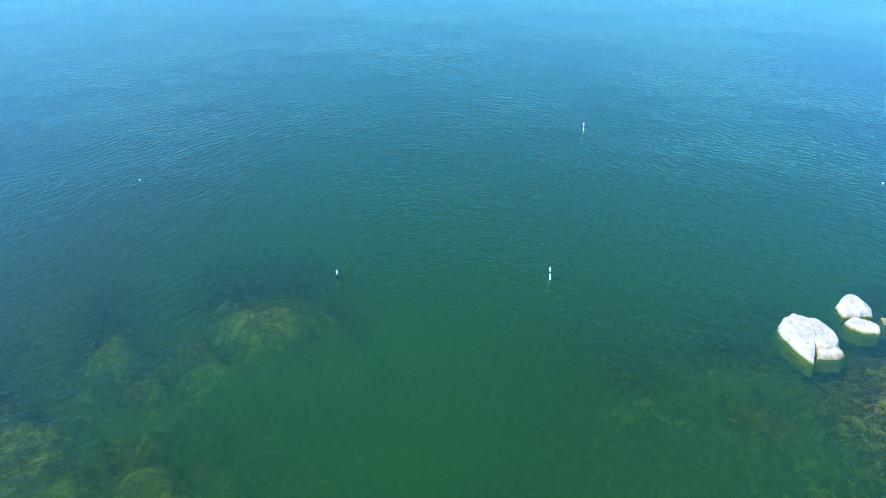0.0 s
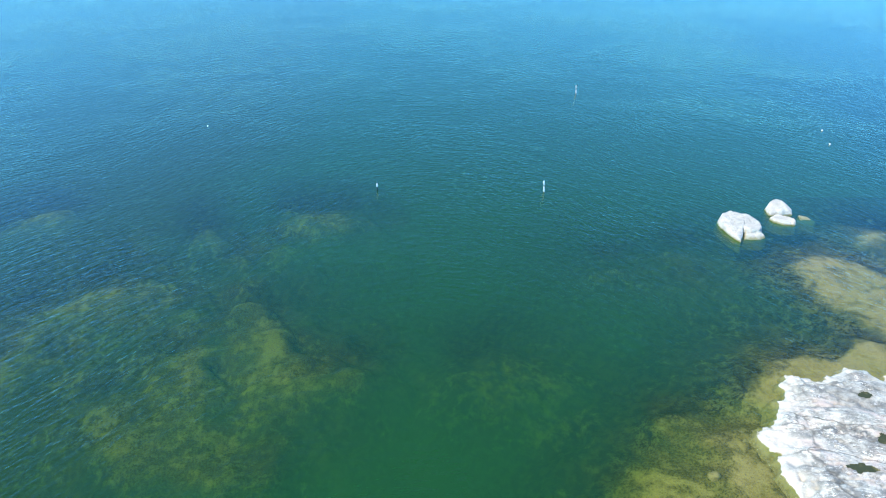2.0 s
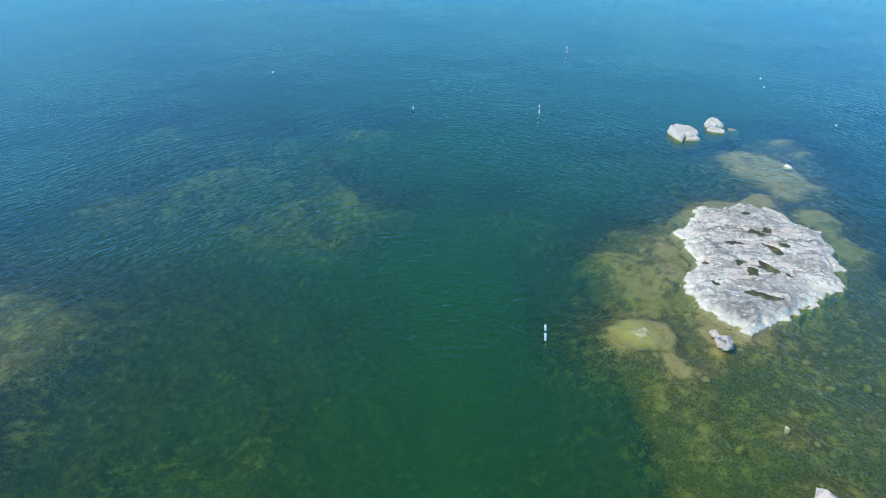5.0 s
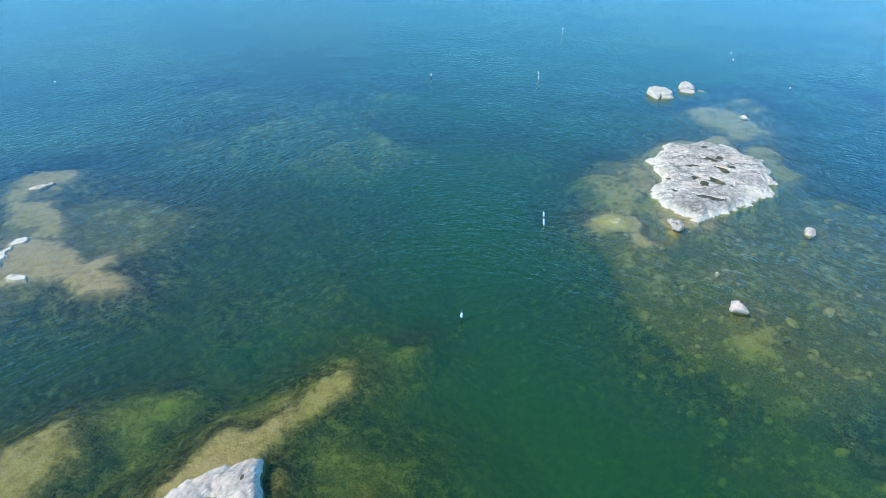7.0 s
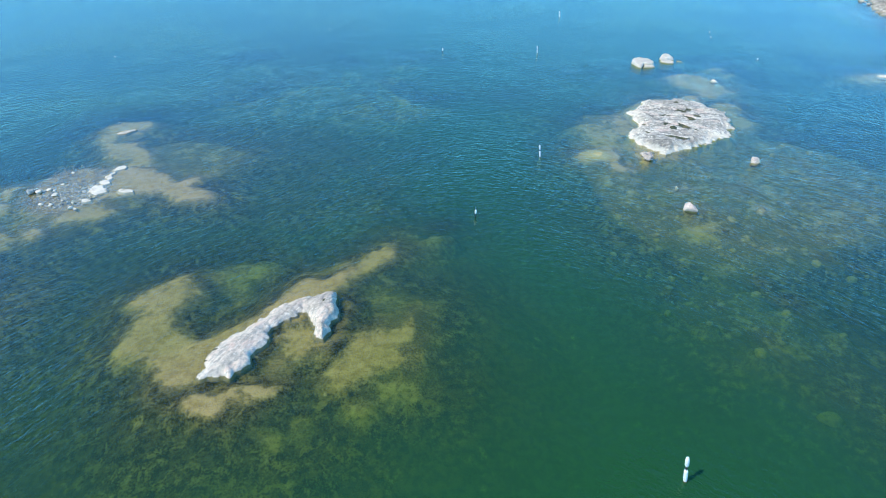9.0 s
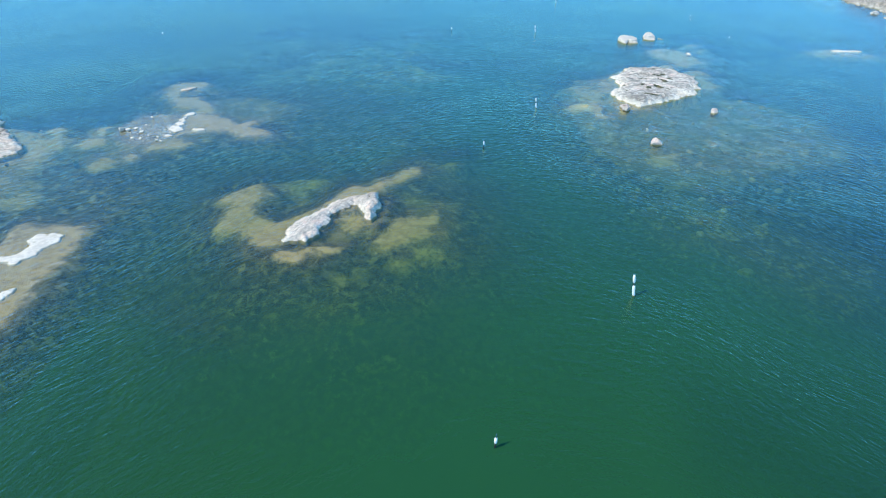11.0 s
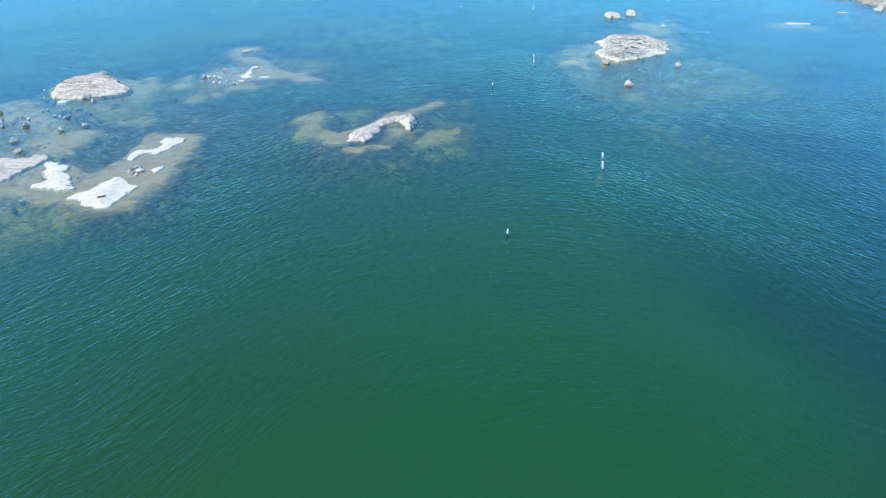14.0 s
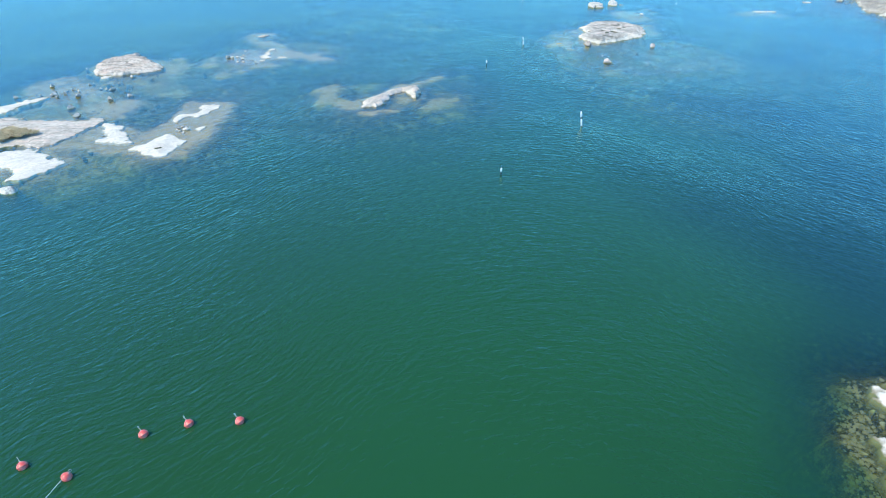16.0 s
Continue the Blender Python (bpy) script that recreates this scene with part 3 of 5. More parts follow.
# Bare sand and rock flats: outline, depth, how bare, and how soft the border is.
FLATS = [
    # the northern shoals: a weedy rise with a bare horseshoe on it, and patches west and north of it
    ([(-24.5, 8.0), (-26.5, 12.0), (-24.0, 17.5), (-18.5, 22.0), (-13.0, 21.0), (-9.0, 17.5), (-7.0, 14.0), (-9.5, 10.0), (-13.0, 5.5), (-20.0, 4.0)], -2.7, 0.34, 1.6),
    ([(-21.3, 13.0), (-22.2, 14.6), (-22.0, 16.3), (-20.7, 17.9), (-18.1, 18.9), (-17.0, 20.3), (-17.8, 22.4), (-16.9, 23.2), (-15.6, 21.0), (-14.1, 19.9), (-12.0, 18.3), (-11.2, 16.5), (-11.7, 15.0), (-9.9, 15.3), (-8.1, 15.1), (-8.1, 13.7), (-9.6, 13.2), (-11.0, 13.7), (-12.3, 12.6), (-14.0, 13.1), (-15.3, 15.3), (-17.1, 17.0), (-18.6, 16.7), (-19.0, 14.9), (-17.8, 13.1), (-18.7, 12.5), (-19.7, 12.0)], -1.85, 0.62, 1.0),
    ([(-22.8, 8.5), (-21.8, 10.7), (-18.9, 12.7), (-16.4, 13.3), (-13.9, 12.8), (-11.7, 11.3), (-12.6, 9.5), (-14.7, 8.1), (-14.4, 6.1), (-16.7, 5.4), (-20.3, 5.3)], -2.2, 0.48, 1.6),
    ([(-36.5, 15.0), (-37.5, 21.0), (-33.0, 26.0), (-26.0, 26.5), (-22.5, 23.0), (-25.0, 17.0), (-29.0, 12.0), (-33.0, 11.0)], -2.8, 0.34, 1.6),
    ([(-33.9, 19.4), (-33.9, 20.7), (-31.5, 23.0), (-29.3, 24.2), (-26.7, 23.8), (-26.8, 21.9), (-28.5, 20.8), (-28.8, 18.8), (-32.1, 17.7)], -1.95, 0.58, 1.2),
    ([(-25.5, 10.9), (-25.3, 12.6), (-23.1, 13.7), (-21.1, 12.7), (-22.6, 10.2), (-24.0, 9.3)], -2.2, 0.6, 1.5),
    ([(-33.1, 15.8), (-31.8, 17.0), (-29.9, 15.3), (-30.5, 13.6)], -2.0, 0.6, 1.2),
    ([(-42.9, 13.8), (-41.5, 18.6), (-36.0, 20.0), (-33.2, 12.3), (-39.4, 10.5)], -2.2, 0.4, 1.6),
    ([(-44.7, 33.4), (-44.3, 36.4), (-41.0, 37.7), (-38.6, 35.9), (-39.9, 33.7), (-41.9, 31.6)], -2.0, 0.6, 1.3),
    ([(-17.2, 36.6), (-15.0, 38.4), (-12.4, 37.2), (-11.0, 35.0), (-14.2, 34.4)], -2.0, 0.65, 1.5),
    ([(-26.0, 32.4), (-25.3, 34.6), (-24.2, 33.5), (-22.4, 32.1), (-22.3, 30.8), (-24.4, 30.8)], -2.2, 0.6, 1.3),
    ([(-17.9, 30.8), (-17.2, 32.2), (-15.5, 32.5), (-15.0, 31.1), (-16.7, 30.3)], -2.2, 0.6, 1.2),
    ([(-20.8, 29.5), (-19.2, 29.0), (-18.0, 27.6), (-19.0, 27.1)], -2.4, 0.55, 1.3),
    ([(-22.5, 21.6), (-21.6, 22.8), (-20.5, 21.9), (-21.4, 20.8)], -2.3, 0.55, 1.2),
    ([(19.5, 31.5), (22.0, 31.7), (21.7, 29.5), (19.6, 29.3)], -2.5, 0.55, 1.4),
    ([(18.0, 26.8), (21.1, 27.0), (20.6, 25.1), (18.5, 25.2)], -2.3, 0.55, 1.4),
    ([(12.1, 28.7), (14.2, 29.2), (14.2, 27.7), (12.4, 27.5)], -2.7, 0.5, 1.4),
    ([(0.3, 16.3), (2.4, 16.9), (3.1, 15.2), (1.0, 14.1)], -2.8, 0.5, 1.6),
    ([(-34.0, -3.1), (-32.1, -1.8), (-29.6, -4.1), (-31.0, -6.4)], -1.9, 0.5, 1.4),
    ([(-14.5, -20.4), (-11.9, -19.0), (-9.6, -20.6), (-11.5, -22.8)], -1.9, 0.45, 1.2),
    ([(-9.8, -23.6), (-8.7, -22.7), (-7.2, -22.6), (-8.6, -24.0)], -1.2, 0.8, 0.8),
    ([(-31.0, -22.0), (-35.0, -10.0), (-30.0, 0.0), (-21.0, 1.0), (-13.0, -7.0), (-12.0, -17.0), (-20.0, -24.0)], -2.5, 0.12, 2.0),
    # round the hook islet
    ([(-37.0, -52.0), (-37.0, -36.0), (-31.5, -33.0), (-28.0, -44.0), (-22.0, -47.0), (-24.0, -55.0)], -2.5, 0.1, 1.6),
    ([(-30.2, -40.4), (-30.8, -38.3), (-30.4, -36.4), (-32.1, -35.0), (-31.6, -33.7), (-30.0, -32.7), (-28.7, -31.6), (-27.3, -33.3), (-27.8, -34.6), (-28.1, -35.9), (-27.7, -37.1), (-26.4, -38.5), (-24.8, -39.5), (-25.7, -41.0), (-27.0, -41.5), (-28.0, -41.3), (-28.6, -40.6), (-29.4, -41.4)], -0.4, 0.95, 1.2),
    ([(-25.6, -43.8), (-26.4, -42.1), (-27.3, -40.9), (-25.0, -39.8), (-23.4, -38.4), (-21.8, -36.9), (-20.5, -35.4), (-19.9, -33.6), (-18.1, -31.9), (-16.6, -30.9), (-15.4, -30.0), (-15.6, -31.0), (-16.2, -32.5), (-16.2, -34.4), (-16.4, -36.4), (-16.5, -38.0), (-16.9, -36.5), (-20.2, -37.4), (-22.4, -40.9), (-23.3, -43.0), (-24.3, -43.8)], -0.2, 1, 0.5),
    ([(-17.9, -33.1), (-16.8, -31.4), (-15.2, -29.6), (-13.8, -27.6), (-12.7, -26.1), (-11.8, -25.8), (-12.1, -27.6), (-13.4, -29.3), (-14.8, -30.7), (-15.8, -31.8), (-15.8, -33.1)], -0.45, 1.0, 0.6),
    ([(-18.4, -36.4), (-17.5, -35.9), (-17.0, -38.2), (-16.2, -39.1), (-16.7, -40.4), (-17.9, -40.8), (-18.7, -42.0), (-19.1, -41.4), (-18.5, -40.0), (-18.5, -38.2)], -0.4, 0.95, 1.1),
    ([(-14.9, -40.9), (-13.8, -38.3), (-12.3, -37.2), (-10.1, -36.5), (-10.0, -38.3), (-10.6, -39.3), (-10.4, -40.9), (-12.3, -41.8), (-14.1, -43.4), (-15.8, -42.9)], -0.55, 0.95, 0.7),
    ([(-12.4, -42.5), (-10.6, -41.9), (-8.7, -42.2), (-8.8, -43.6), (-11.0, -44.2)], -1.4, 0.6, 1.0),
    ([(-23.4, -45.0), (-23.1, -44.2), (-21.1, -43.8), (-20.7, -45.0), (-20.8, -45.8), (-22.2, -46.0)], -0.15, 0.85, 0.4),
    ([(-20.7, -44.5), (-20.5, -43.5), (-20.1, -43.4), (-20.0, -44.7), (-20.4, -45.0)], -0.2, 0.85, 0.3),
    ([(-19.8, -44.8), (-19.7, -43.6), (-18.5, -43.3), (-18.1, -43.3), (-18.7, -44.3), (-19.3, -45.0)], -0.2, 0.85, 0.4),
    ([(-19.0, -46.7), (-17.9, -46.5), (-17.0, -47.2), (-18.0, -47.6)], -1.3, 0.7, 0.9),
    ([(-16.5, -45.7), (-15.6, -45.3), (-15.6, -46.7), (-16.6, -46.4)], -1.2, 0.7, 0.8),
    ([(-13.6, -44.7), (-12.2, -44.0), (-11.9, -45.0), (-12.9, -45.5)], -1.2, 0.7, 0.8),
    ([(-28.3, -29.6), (-26.3, -28.4), (-23.8, -27.4), (-22.1, -28.5), (-23.9, -30.2), (-23.7, -33.1), (-25.3, -32.0)], -1.3, 0.75, 1.5),
    ([(-19.3, -30.2), (-18.8, -28.9), (-16.5, -27.9), (-15.8, -29.2)], -1.2, 0.75, 1.2),
    ([(-13.7, -34.9), (-13.7, -32.2), (-11.9, -30.4), (-10.1, -32.1), (-9.1, -35.4), (-7.6, -38.2), (-7.7, -43.0), (-9.6, -43.0), (-9.6, -39.5)], -1.8, 0.45, 2),
    # the shingle bank
    ([(-51.4, -0.8), (-52.0, 1.6), (-50.6, 4.2), (-47.7, 4.5), (-45.4, 2.5), (-47.1, 1.1), (-47.1, -0.8), (-48.7, -2.1), (-50.8, -1.8)], -0.4, 0.95, 1.1),
    ([(-47.9, -6.4), (-49.0, -2.9), (-45.9, -3.1), (-44.5, -5.0), (-42.0, -6.6), (-40.5, -8.6), (-43.0, -9.5), (-47.4, -7.2)], -0.35, 0.95, 1.1),
    ([(-44.9, -11.2), (-44.5, -10.0), (-40.6, -10.8), (-37.8, -12.6), (-36.5, -14.2), (-34.2, -12.6), (-33.9, -13.9), (-34.8, -15.0), (-32.3, -16.0), (-31.4, -17.5), (-33.0, -18.0), (-34.7, -18.3), (-36.5, -16.6), (-37.7, -16.8), (-40.0, -16.4), (-41.9, -17.6), (-43.1, -19.1), (-44.4, -15.1)], -0.15, 1.0, 0.9),
    ([(-50.3, -13.8), (-48.7, -11.4), (-45.8, -10.6), (-44.0, -12.6), (-44.1, -17.4), (-43.9, -19.3), (-44.6, -21.6), (-47.0, -21.6), (-49.3, -19.6)], -0.12, 0.62, 1.0),
    ([(-44.9, -21.8), (-44.8, -19.6), (-43.4, -18.6), (-41.0, -18.8), (-40.1, -20.4), (-41.5, -21.9), (-44.4, -22.6)], -0.3, 0.95, 0.8),
    ([(-44.6, -23.1), (-44.7, -21.6), (-43.2, -21.8), (-43.2, -22.9)], -0.3, 0.95, 0.6),
    ([(-46.7, -24.6), (-46.1, -23.3), (-44.9, -23.7), (-44.6, -24.9), (-45.7, -25.4)], -0.3, 0.95, 0.6),
    ([(-53.1, -17.6), (-53.5, -15.4), (-52.4, -15.2), (-52.5, -16.8)], -0.3, 0.95, 0.6),
    ([(-54.2, -20.9), (-53.6, -19.0), (-51.0, -19.4), (-50.4, -21.3), (-52.6, -22.1)], -0.4, 0.95, 0.6),
    ([(-49.9, -26.8), (-49.4, -24.5), (-47.2, -25.3), (-46.7, -27.2), (-47.8, -28.6)], -0.4, 0.95, 0.6),
    ([(-59.9, -17.4), (-59.9, -15.1), (-58.4, -15.8), (-57.5, -18.5)], -0.5, 0.9, 0.6),
    ([(-59.6, -22.3), (-59.7, -18.5), (-56.5, -19.0), (-55.6, -17.8), (-55.1, -22.2), (-57.4, -23.3)], -0.6, 0.75, 0.8),
    ([(-53.3, -18.3), (-53.6, -15.5), (-52.2, -16.0), (-52.0, -18.3)], -0.5, 0.9, 0.6),
    # the western shallows
    ([(-60.3, -34.3), (-61.2, -29.2), (-57.4, -29.6), (-53.4, -30.3), (-50.1, -35.9), (-51.2, -37.5), (-54.1, -36.4), (-57.0, -35.7)], -0.75, 0.45, 1.2),
    ([(-48.2, -40.6), (-42.4, -40.7), (-41.6, -45.2), (-41.7, -48.7), (-41.3, -52.9), (-41.6, -56.2), (-42.3, -59.2), (-43.8, -60.6), (-46.5, -60.8), (-49.6, -58.8), (-49.7, -54.7), (-49.0, -51.3), (-48.4, -47.0)], -0.1, 0.92, 1.2),
    ([(-62.6, -42.7), (-60.0, -39.7), (-57.2, -39.3), (-55.6, -42.5), (-55.1, -46.8), (-58.9, -48.2)], -0.2, 0.95, 0.8),
    # round the big islet
    ([(36.7, 31.6), (38.1, 32.6), (39.5, 32.4), (38.5, 31.0), (36.6, 30.4)], -0.7, 0.9, 0.8),
    ([(37.1, 27.8), (38.3, 28.7), (39.8, 28.8), (38.8, 27.4), (37.4, 27.2)], -0.7, 0.8, 0.8),
    ([(18, 12), (15.4, 11.4), (11.8, 10.2), (11.2, 5.3), (10.8, 0.9), (8.4, -3.3), (7.9, -6.5), (7.9, -11.4), (8.2, -15.6), (8.4, -20), (12, -25), (20, -27), (30, -25), (36, -18), (36, -4), (28, 0)], -1.2, 0.3, 0.8),
    ([(28.0, 26.8), (27.9, 24.1), (28.5, 21.2), (30.3, 20.0), (30.5, 17.3), (30.9, 15.3), (32.7, 15.6), (34.9, 18.3), (36.5, 18.7), (35.3, 20.1), (35.5, 23.4), (34.8, 25.8), (33.6, 27.4), (31.5, 28.4)], -0.45, 0.72, 0.8),
    ([(29.2, 11.8), (31.8, 13.8), (33.6, 13.4), (34.2, 11.2), (32.0, 11.3), (30.4, 11.1)], -0.6, 0.95, 0.8),
    ([(30.6, 10.8), (32.9, 10.8), (33.3, 8.6), (34.7, 6.5), (32.7, 4.8), (30.6, 5.2), (30.1, 7.6)], -1, 0.85, 1.5),
    ([(8.0, -5.6), (9.6, -4.3), (11.2, -4.0), (12.5, -4.6), (12.6, -6.1), (12.3, -7.5), (12.9, -9.2), (13.6, -9.2), (12.6, -10.2), (11.6, -9.9), (11.2, -7.6), (9.8, -7.8), (8.6, -7.0)], -0.3, 1.0, 0.7),
    ([(18.3, 11.3), (20.7, 14.1), (23.5, 15.1), (25.7, 14.6), (27.9, 17.2), (29.9, 16.3), (28.7, 13.1), (19.8, 9.9)], -0.45, 0.95, 0.8),
    ([(14.0, 8.0), (17.0, 9.1), (17.2, 6.5), (17.2, 4.1), (16.0, 0.8), (14.3, 0.4), (14.1, 2.5), (13.9, 4.8), (15.1, 6.9)], -0.5, 0.78, 1.0),
    ([(12.2, 8.0), (14.8, 9.4), (13.4, 3.2), (11.7, -1.6), (11.2, 1.0)], -1.1, 0.45, 1.2),
    ([(15.0, -3.9), (15.0, -8.0), (18.7, -6.7), (20.2, -4.9), (17.8, -4.9)], -0.3, 0.95, 0.6),
]


# Sunken boulders: place, size and the depth of the top.
SUNKEN = ((23.7, -19.2, 1.5, -0.1), (24.9, -27.7, 1.3, -0.6), (18.0, -31.8, 1.1, -1.0), (19.3, -34.3, 1.3, -1.0), (15.5, -38.6, 1.5, -1.2), (27.1, -29.5, 1.2, -1.0), (14.7, -22.3, 0.8, -0.7), (17.8, -44.2, 2.0, -1.7),
    (9.6, -20.6, 0.8, -0.9), (11.9, -29.4, 0.9, -1.2), (17.5, -25.1, 0.6, -0.8), (20.7, -23.3, 0.7, -0.7), (20.5, -20.0, 1.5, -0.6), (23.4, -25.3, 0.7, -0.8), (22.8, -36.3, 1.0, -1.5), (29.1, -20.2, 1.1, -0.8), (34.2, -1.4, 1.3, -0.5),
    (27.7, -16.5, 0.8, -0.7), (36.6, -3.3, 1.4, -0.6), (24.1, -10.6, 0.8, -0.5), (21.7, -10.6, 0.8, -0.6), (14.0, -19.9, 0.7, -0.7), (13.7, -15.6, 0.8, -0.6), (13.6, 5.6, 1.0, -0.2), (31.6, -4.3, 1.1, -0.5),
    (-15.2, -43.8, 0.5, -0.7), (-12.4, -44.8, 0.7, -1.2), (-11.8, -28.5, 0.6, -0.9), (7.9, -25.2, 0.9, -1.5), (10.4, -33.5, 0.9, -1.7), (13.2, -34.9, 0.7, -1.6))


def bed(x, y):
    """Height of the sea bed, and how bare it is."""
    wx = x + 1.7 * field(x, y, 6.5, 11) + 0.9 * field(x, y, 2.2, 13)
    wy = y + 1.7 * field(x, y, 6.5, 21) + 0.9 * field(x, y, 2.2, 23)
    z = -6.5 + 0.6 * field(x, y, 30.0, 31)
    bare = 0.12 + 0.12 * field(x, y, 9.0, 5)
    for ax, ay, bx, by, r, top, slope, bareness in SHOALS:
        dx, dy = bx - ax, by - ay
        s = np.clip(((wx - ax) * dx + (wy - ay) * dy) / (dx * dx + dy * dy), 0, 1)
        d = np.hypot(wx - ax - s * dx, wy - ay - s * dy) - r * 1.0
        h = top - slope * np.maximum(d, 0) * (1 + 0.04 * np.maximum(d, 0))
        weight = np.clip(0.5 - 0.5 * d / max(r, 0.9), 0, 1) ** 0.7
        if bareness > 0.7:
            bare = np.maximum(bare, bareness * weight)
        else:
            bare = bare + (bareness - bare) * np.clip(1 - d / 3, 0, 1) * (bare < 0.7)
        z = np.maximum(z, h)
    ux = x + 0.8 * field(x, y, 2.4, 51) + 0.35 * field(x, y, 0.7, 53)
    uy = y + 0.8 * field(x, y, 2.4, 61) + 0.35 * field(x, y, 0.7, 63)
    for outline, top, bareness, soft in FLATS:
        px, py = np.array(outline).T
        near = (x > px.min() - 6) & (x < px.max() + 6) & (y > py.min() - 6) & (y < py.max() + 6)
        if near.any():
            stray = 2.4 if top < -1.7 else 0.0  # deep shoals have looser borders
            d = inland(ux[near] + stray * field(x[near], y[near], 5.0, 81), uy[near] + stray * field(x[near], y[near], 5.0, 91), outline)
            z[near] = np.maximum(z[near], top * (1 - 0.35 * field(x[near], y[near], 3.0, 71)) + (0.45 if top > -1 else 0.9 / soft) * np.minimum(d, 0))
            bare[near] = np.maximum(bare[near], bareness * np.clip(0.5 + (0.24 if stray else 0.45) * d / soft, 0, 1))
    for sx, sy, size, top in SUNKEN:  # each stands on a low mound of rubble
        near = (abs(x - sx) < 5) & (abs(y - sy) < 5)
        if near.any():
            d = np.maximum(np.hypot(x[near] - sx, y[near] - sy) - 0.35 * size, 0)
            z[near] = np.maximum(z[near], top - 0.3 * size - 0.8 * d)
    z = z + (0.16 * field(x, y, 1.8, 41, 3) + 0.25 * field(x, y, 5.0, 45, 2)) * np.clip(-z * 1.2, 0.1, 1)
    return z, bare


def spaced(lo, hi, step, reach=2600.0):
    inner = np.arange(lo, hi + step, step)
    out, gap = [], step
    while (out[-1] if out else 0) < reach:
        gap *= 1.35
        out.append((out[-1] if out else 0) + gap)
    out = np.array(out)
    return np.concatenate([lo - out[::-1], inner, inner[-1] + out])


gx, gy = np.meshgrid(spaced(-80, 40, 0.33), spaced(-112, 40, 0.33))
gz, gbare = bed(gx, gy)
seabed = new("ground", sheet("ground", gx, gy, gz, None, [("bare", gbare)]))
seabed.data.materials.append(BED)
tagged(seabed, "sea bed of pale sand, rock and dark bladderwrack", "sea bed", kind="structure")

water = new("water", sheet("water", gx, gy, np.zeros_like(gx), None, [("depth", np.maximum(-gz, 0))]))
water.data.materials.append(SEA)
tagged(water, "rippled green-blue brackish sea water", "sea", kind="structure")


# ---- the islets ----
def islet(name, outline, top, step, material, seed, label, category="rock islet", rise=1.2, rough=0.35, lean=(0.0, 0.0), bands=-8.0, group="", pools=(), relief=1.0, grow=0.0, skirt=2.6):
    """A bare rock dome on an outline: a ragged rim, stepped bands of rock, hollows. pools: middle, half sizes and turn of each hollow."""
    line = rounded(outline)
    lo, hi = line.min(0) - 2.2, line.max(0) + 2.2
    mid = (lo + hi) / 2
    x, y = np.meshgrid(np.arange(lo[0], hi[0], step), np.arange(lo[1], hi[1], step))
    nx, ny = field(x, y, 1.4, seed), field(x, y, 1.4, seed + 5)
    wx = x + rough * 1.7 * nx + 1.0 * rough * field(x, y, 0.45, seed + 3)
    wy = y + rough * 1.7 * ny + 1.0 * rough * field(x, y, 0.45, seed + 9)
    d = inland(wx, wy, line) + grow
    ca, sa = math.cos(radians(bands)), math.sin(radians(bands))
    along, across = (x * ca + y * sa) * 0.3, (y * ca - x * sa) * 1.3
    ledge = field(along, across, 1.3, seed + 15, 4)
    steps = field(along, across, 2.6, seed + 17, 2)
    steps = np.floor(steps * 4) / 4 + np.clip((steps * 4 - np.floor(steps * 4)) * 4, 0, 1) / 4
    inner = np.clip(d / rise, 0, 1)
    seams = np.abs(field(along, across, 0.55, seed + 41, 2))  # thin open joints along the bands
    blocks = field(x, y, 0.9, seed + 43, 1)
    blocks = np.floor(blocks * 3) / 3
    z = np.where(d > 0, top * (1 - np.exp(-d / rise)), d * skirt)
    z += inner * relief * (0.2 * top * field(x, y, 4.0, seed + 20) + 0.14 * ledge + 0.16 * steps)
    z += np.clip(d / 1.0, 0, 1) * relief * (0.07 * np.abs(field(x, y, 0.7, seed + 25)) + 0.05 * np.abs(field(x, y, 0.3, seed + 27, 2)))
    z += relief * np.clip(d / 0.5, 0, 1) * (0.07 * blocks * np.clip(1.6 - d, 0.15, 1) - 0.09 * np.clip(1 - seams / 0.12, 0, 1))
    z += inner * (lean[0] * (x - mid[0]) + lean[1] * (y - mid[1]))
    z = np.where(d > 0, np.maximum(z, 0.04 + 0.03 * nx), z)
    puddles = []
    for px, py, rx, ry, turn in pools:
        c, s = math.cos(radians(turn)), math.sin(radians(turn))
        u, v = (x - px) * c + (y - py) * s, (y - py) * c - (x - px) * s
        e = np.hypot(u / rx, v / ry) / 0.88 + 1.2 * field(x, y, 0.9, seed + 31, 4)
        level = float(np.mean(z[e < 1])) if (e < 1).any() else 0.2
        z = np.where(e < 1.25, np.minimum(z, level - 0.02 + 0.35 * np.clip(e - 0.85, 0, 1)), z)
        z = np.where(e < 0.9, np.minimum(z, level - 0.07), z)
        puddles.append((e < 1.0, level - 0.025))
    me = sheet(name, x - mid[0], y - mid[1], z, d > -1.25)
    me.materials.append(material)
    ob = new(name, me)
    ob.location = (mid[0], mid[1], 0)
    for keep, level in puddles:
        if keep.sum() > 12:
            pm = sheet("rock_pool", x - mid[0], y - mid[1], level + 0.012 * field(x, y, 0.4, 3), keep)
            pm.materials.append(POOL)
            part("rock_pool", pm, None, ob, "brown-green mossy rain pool")
    return tagged(ob, label, category, group)


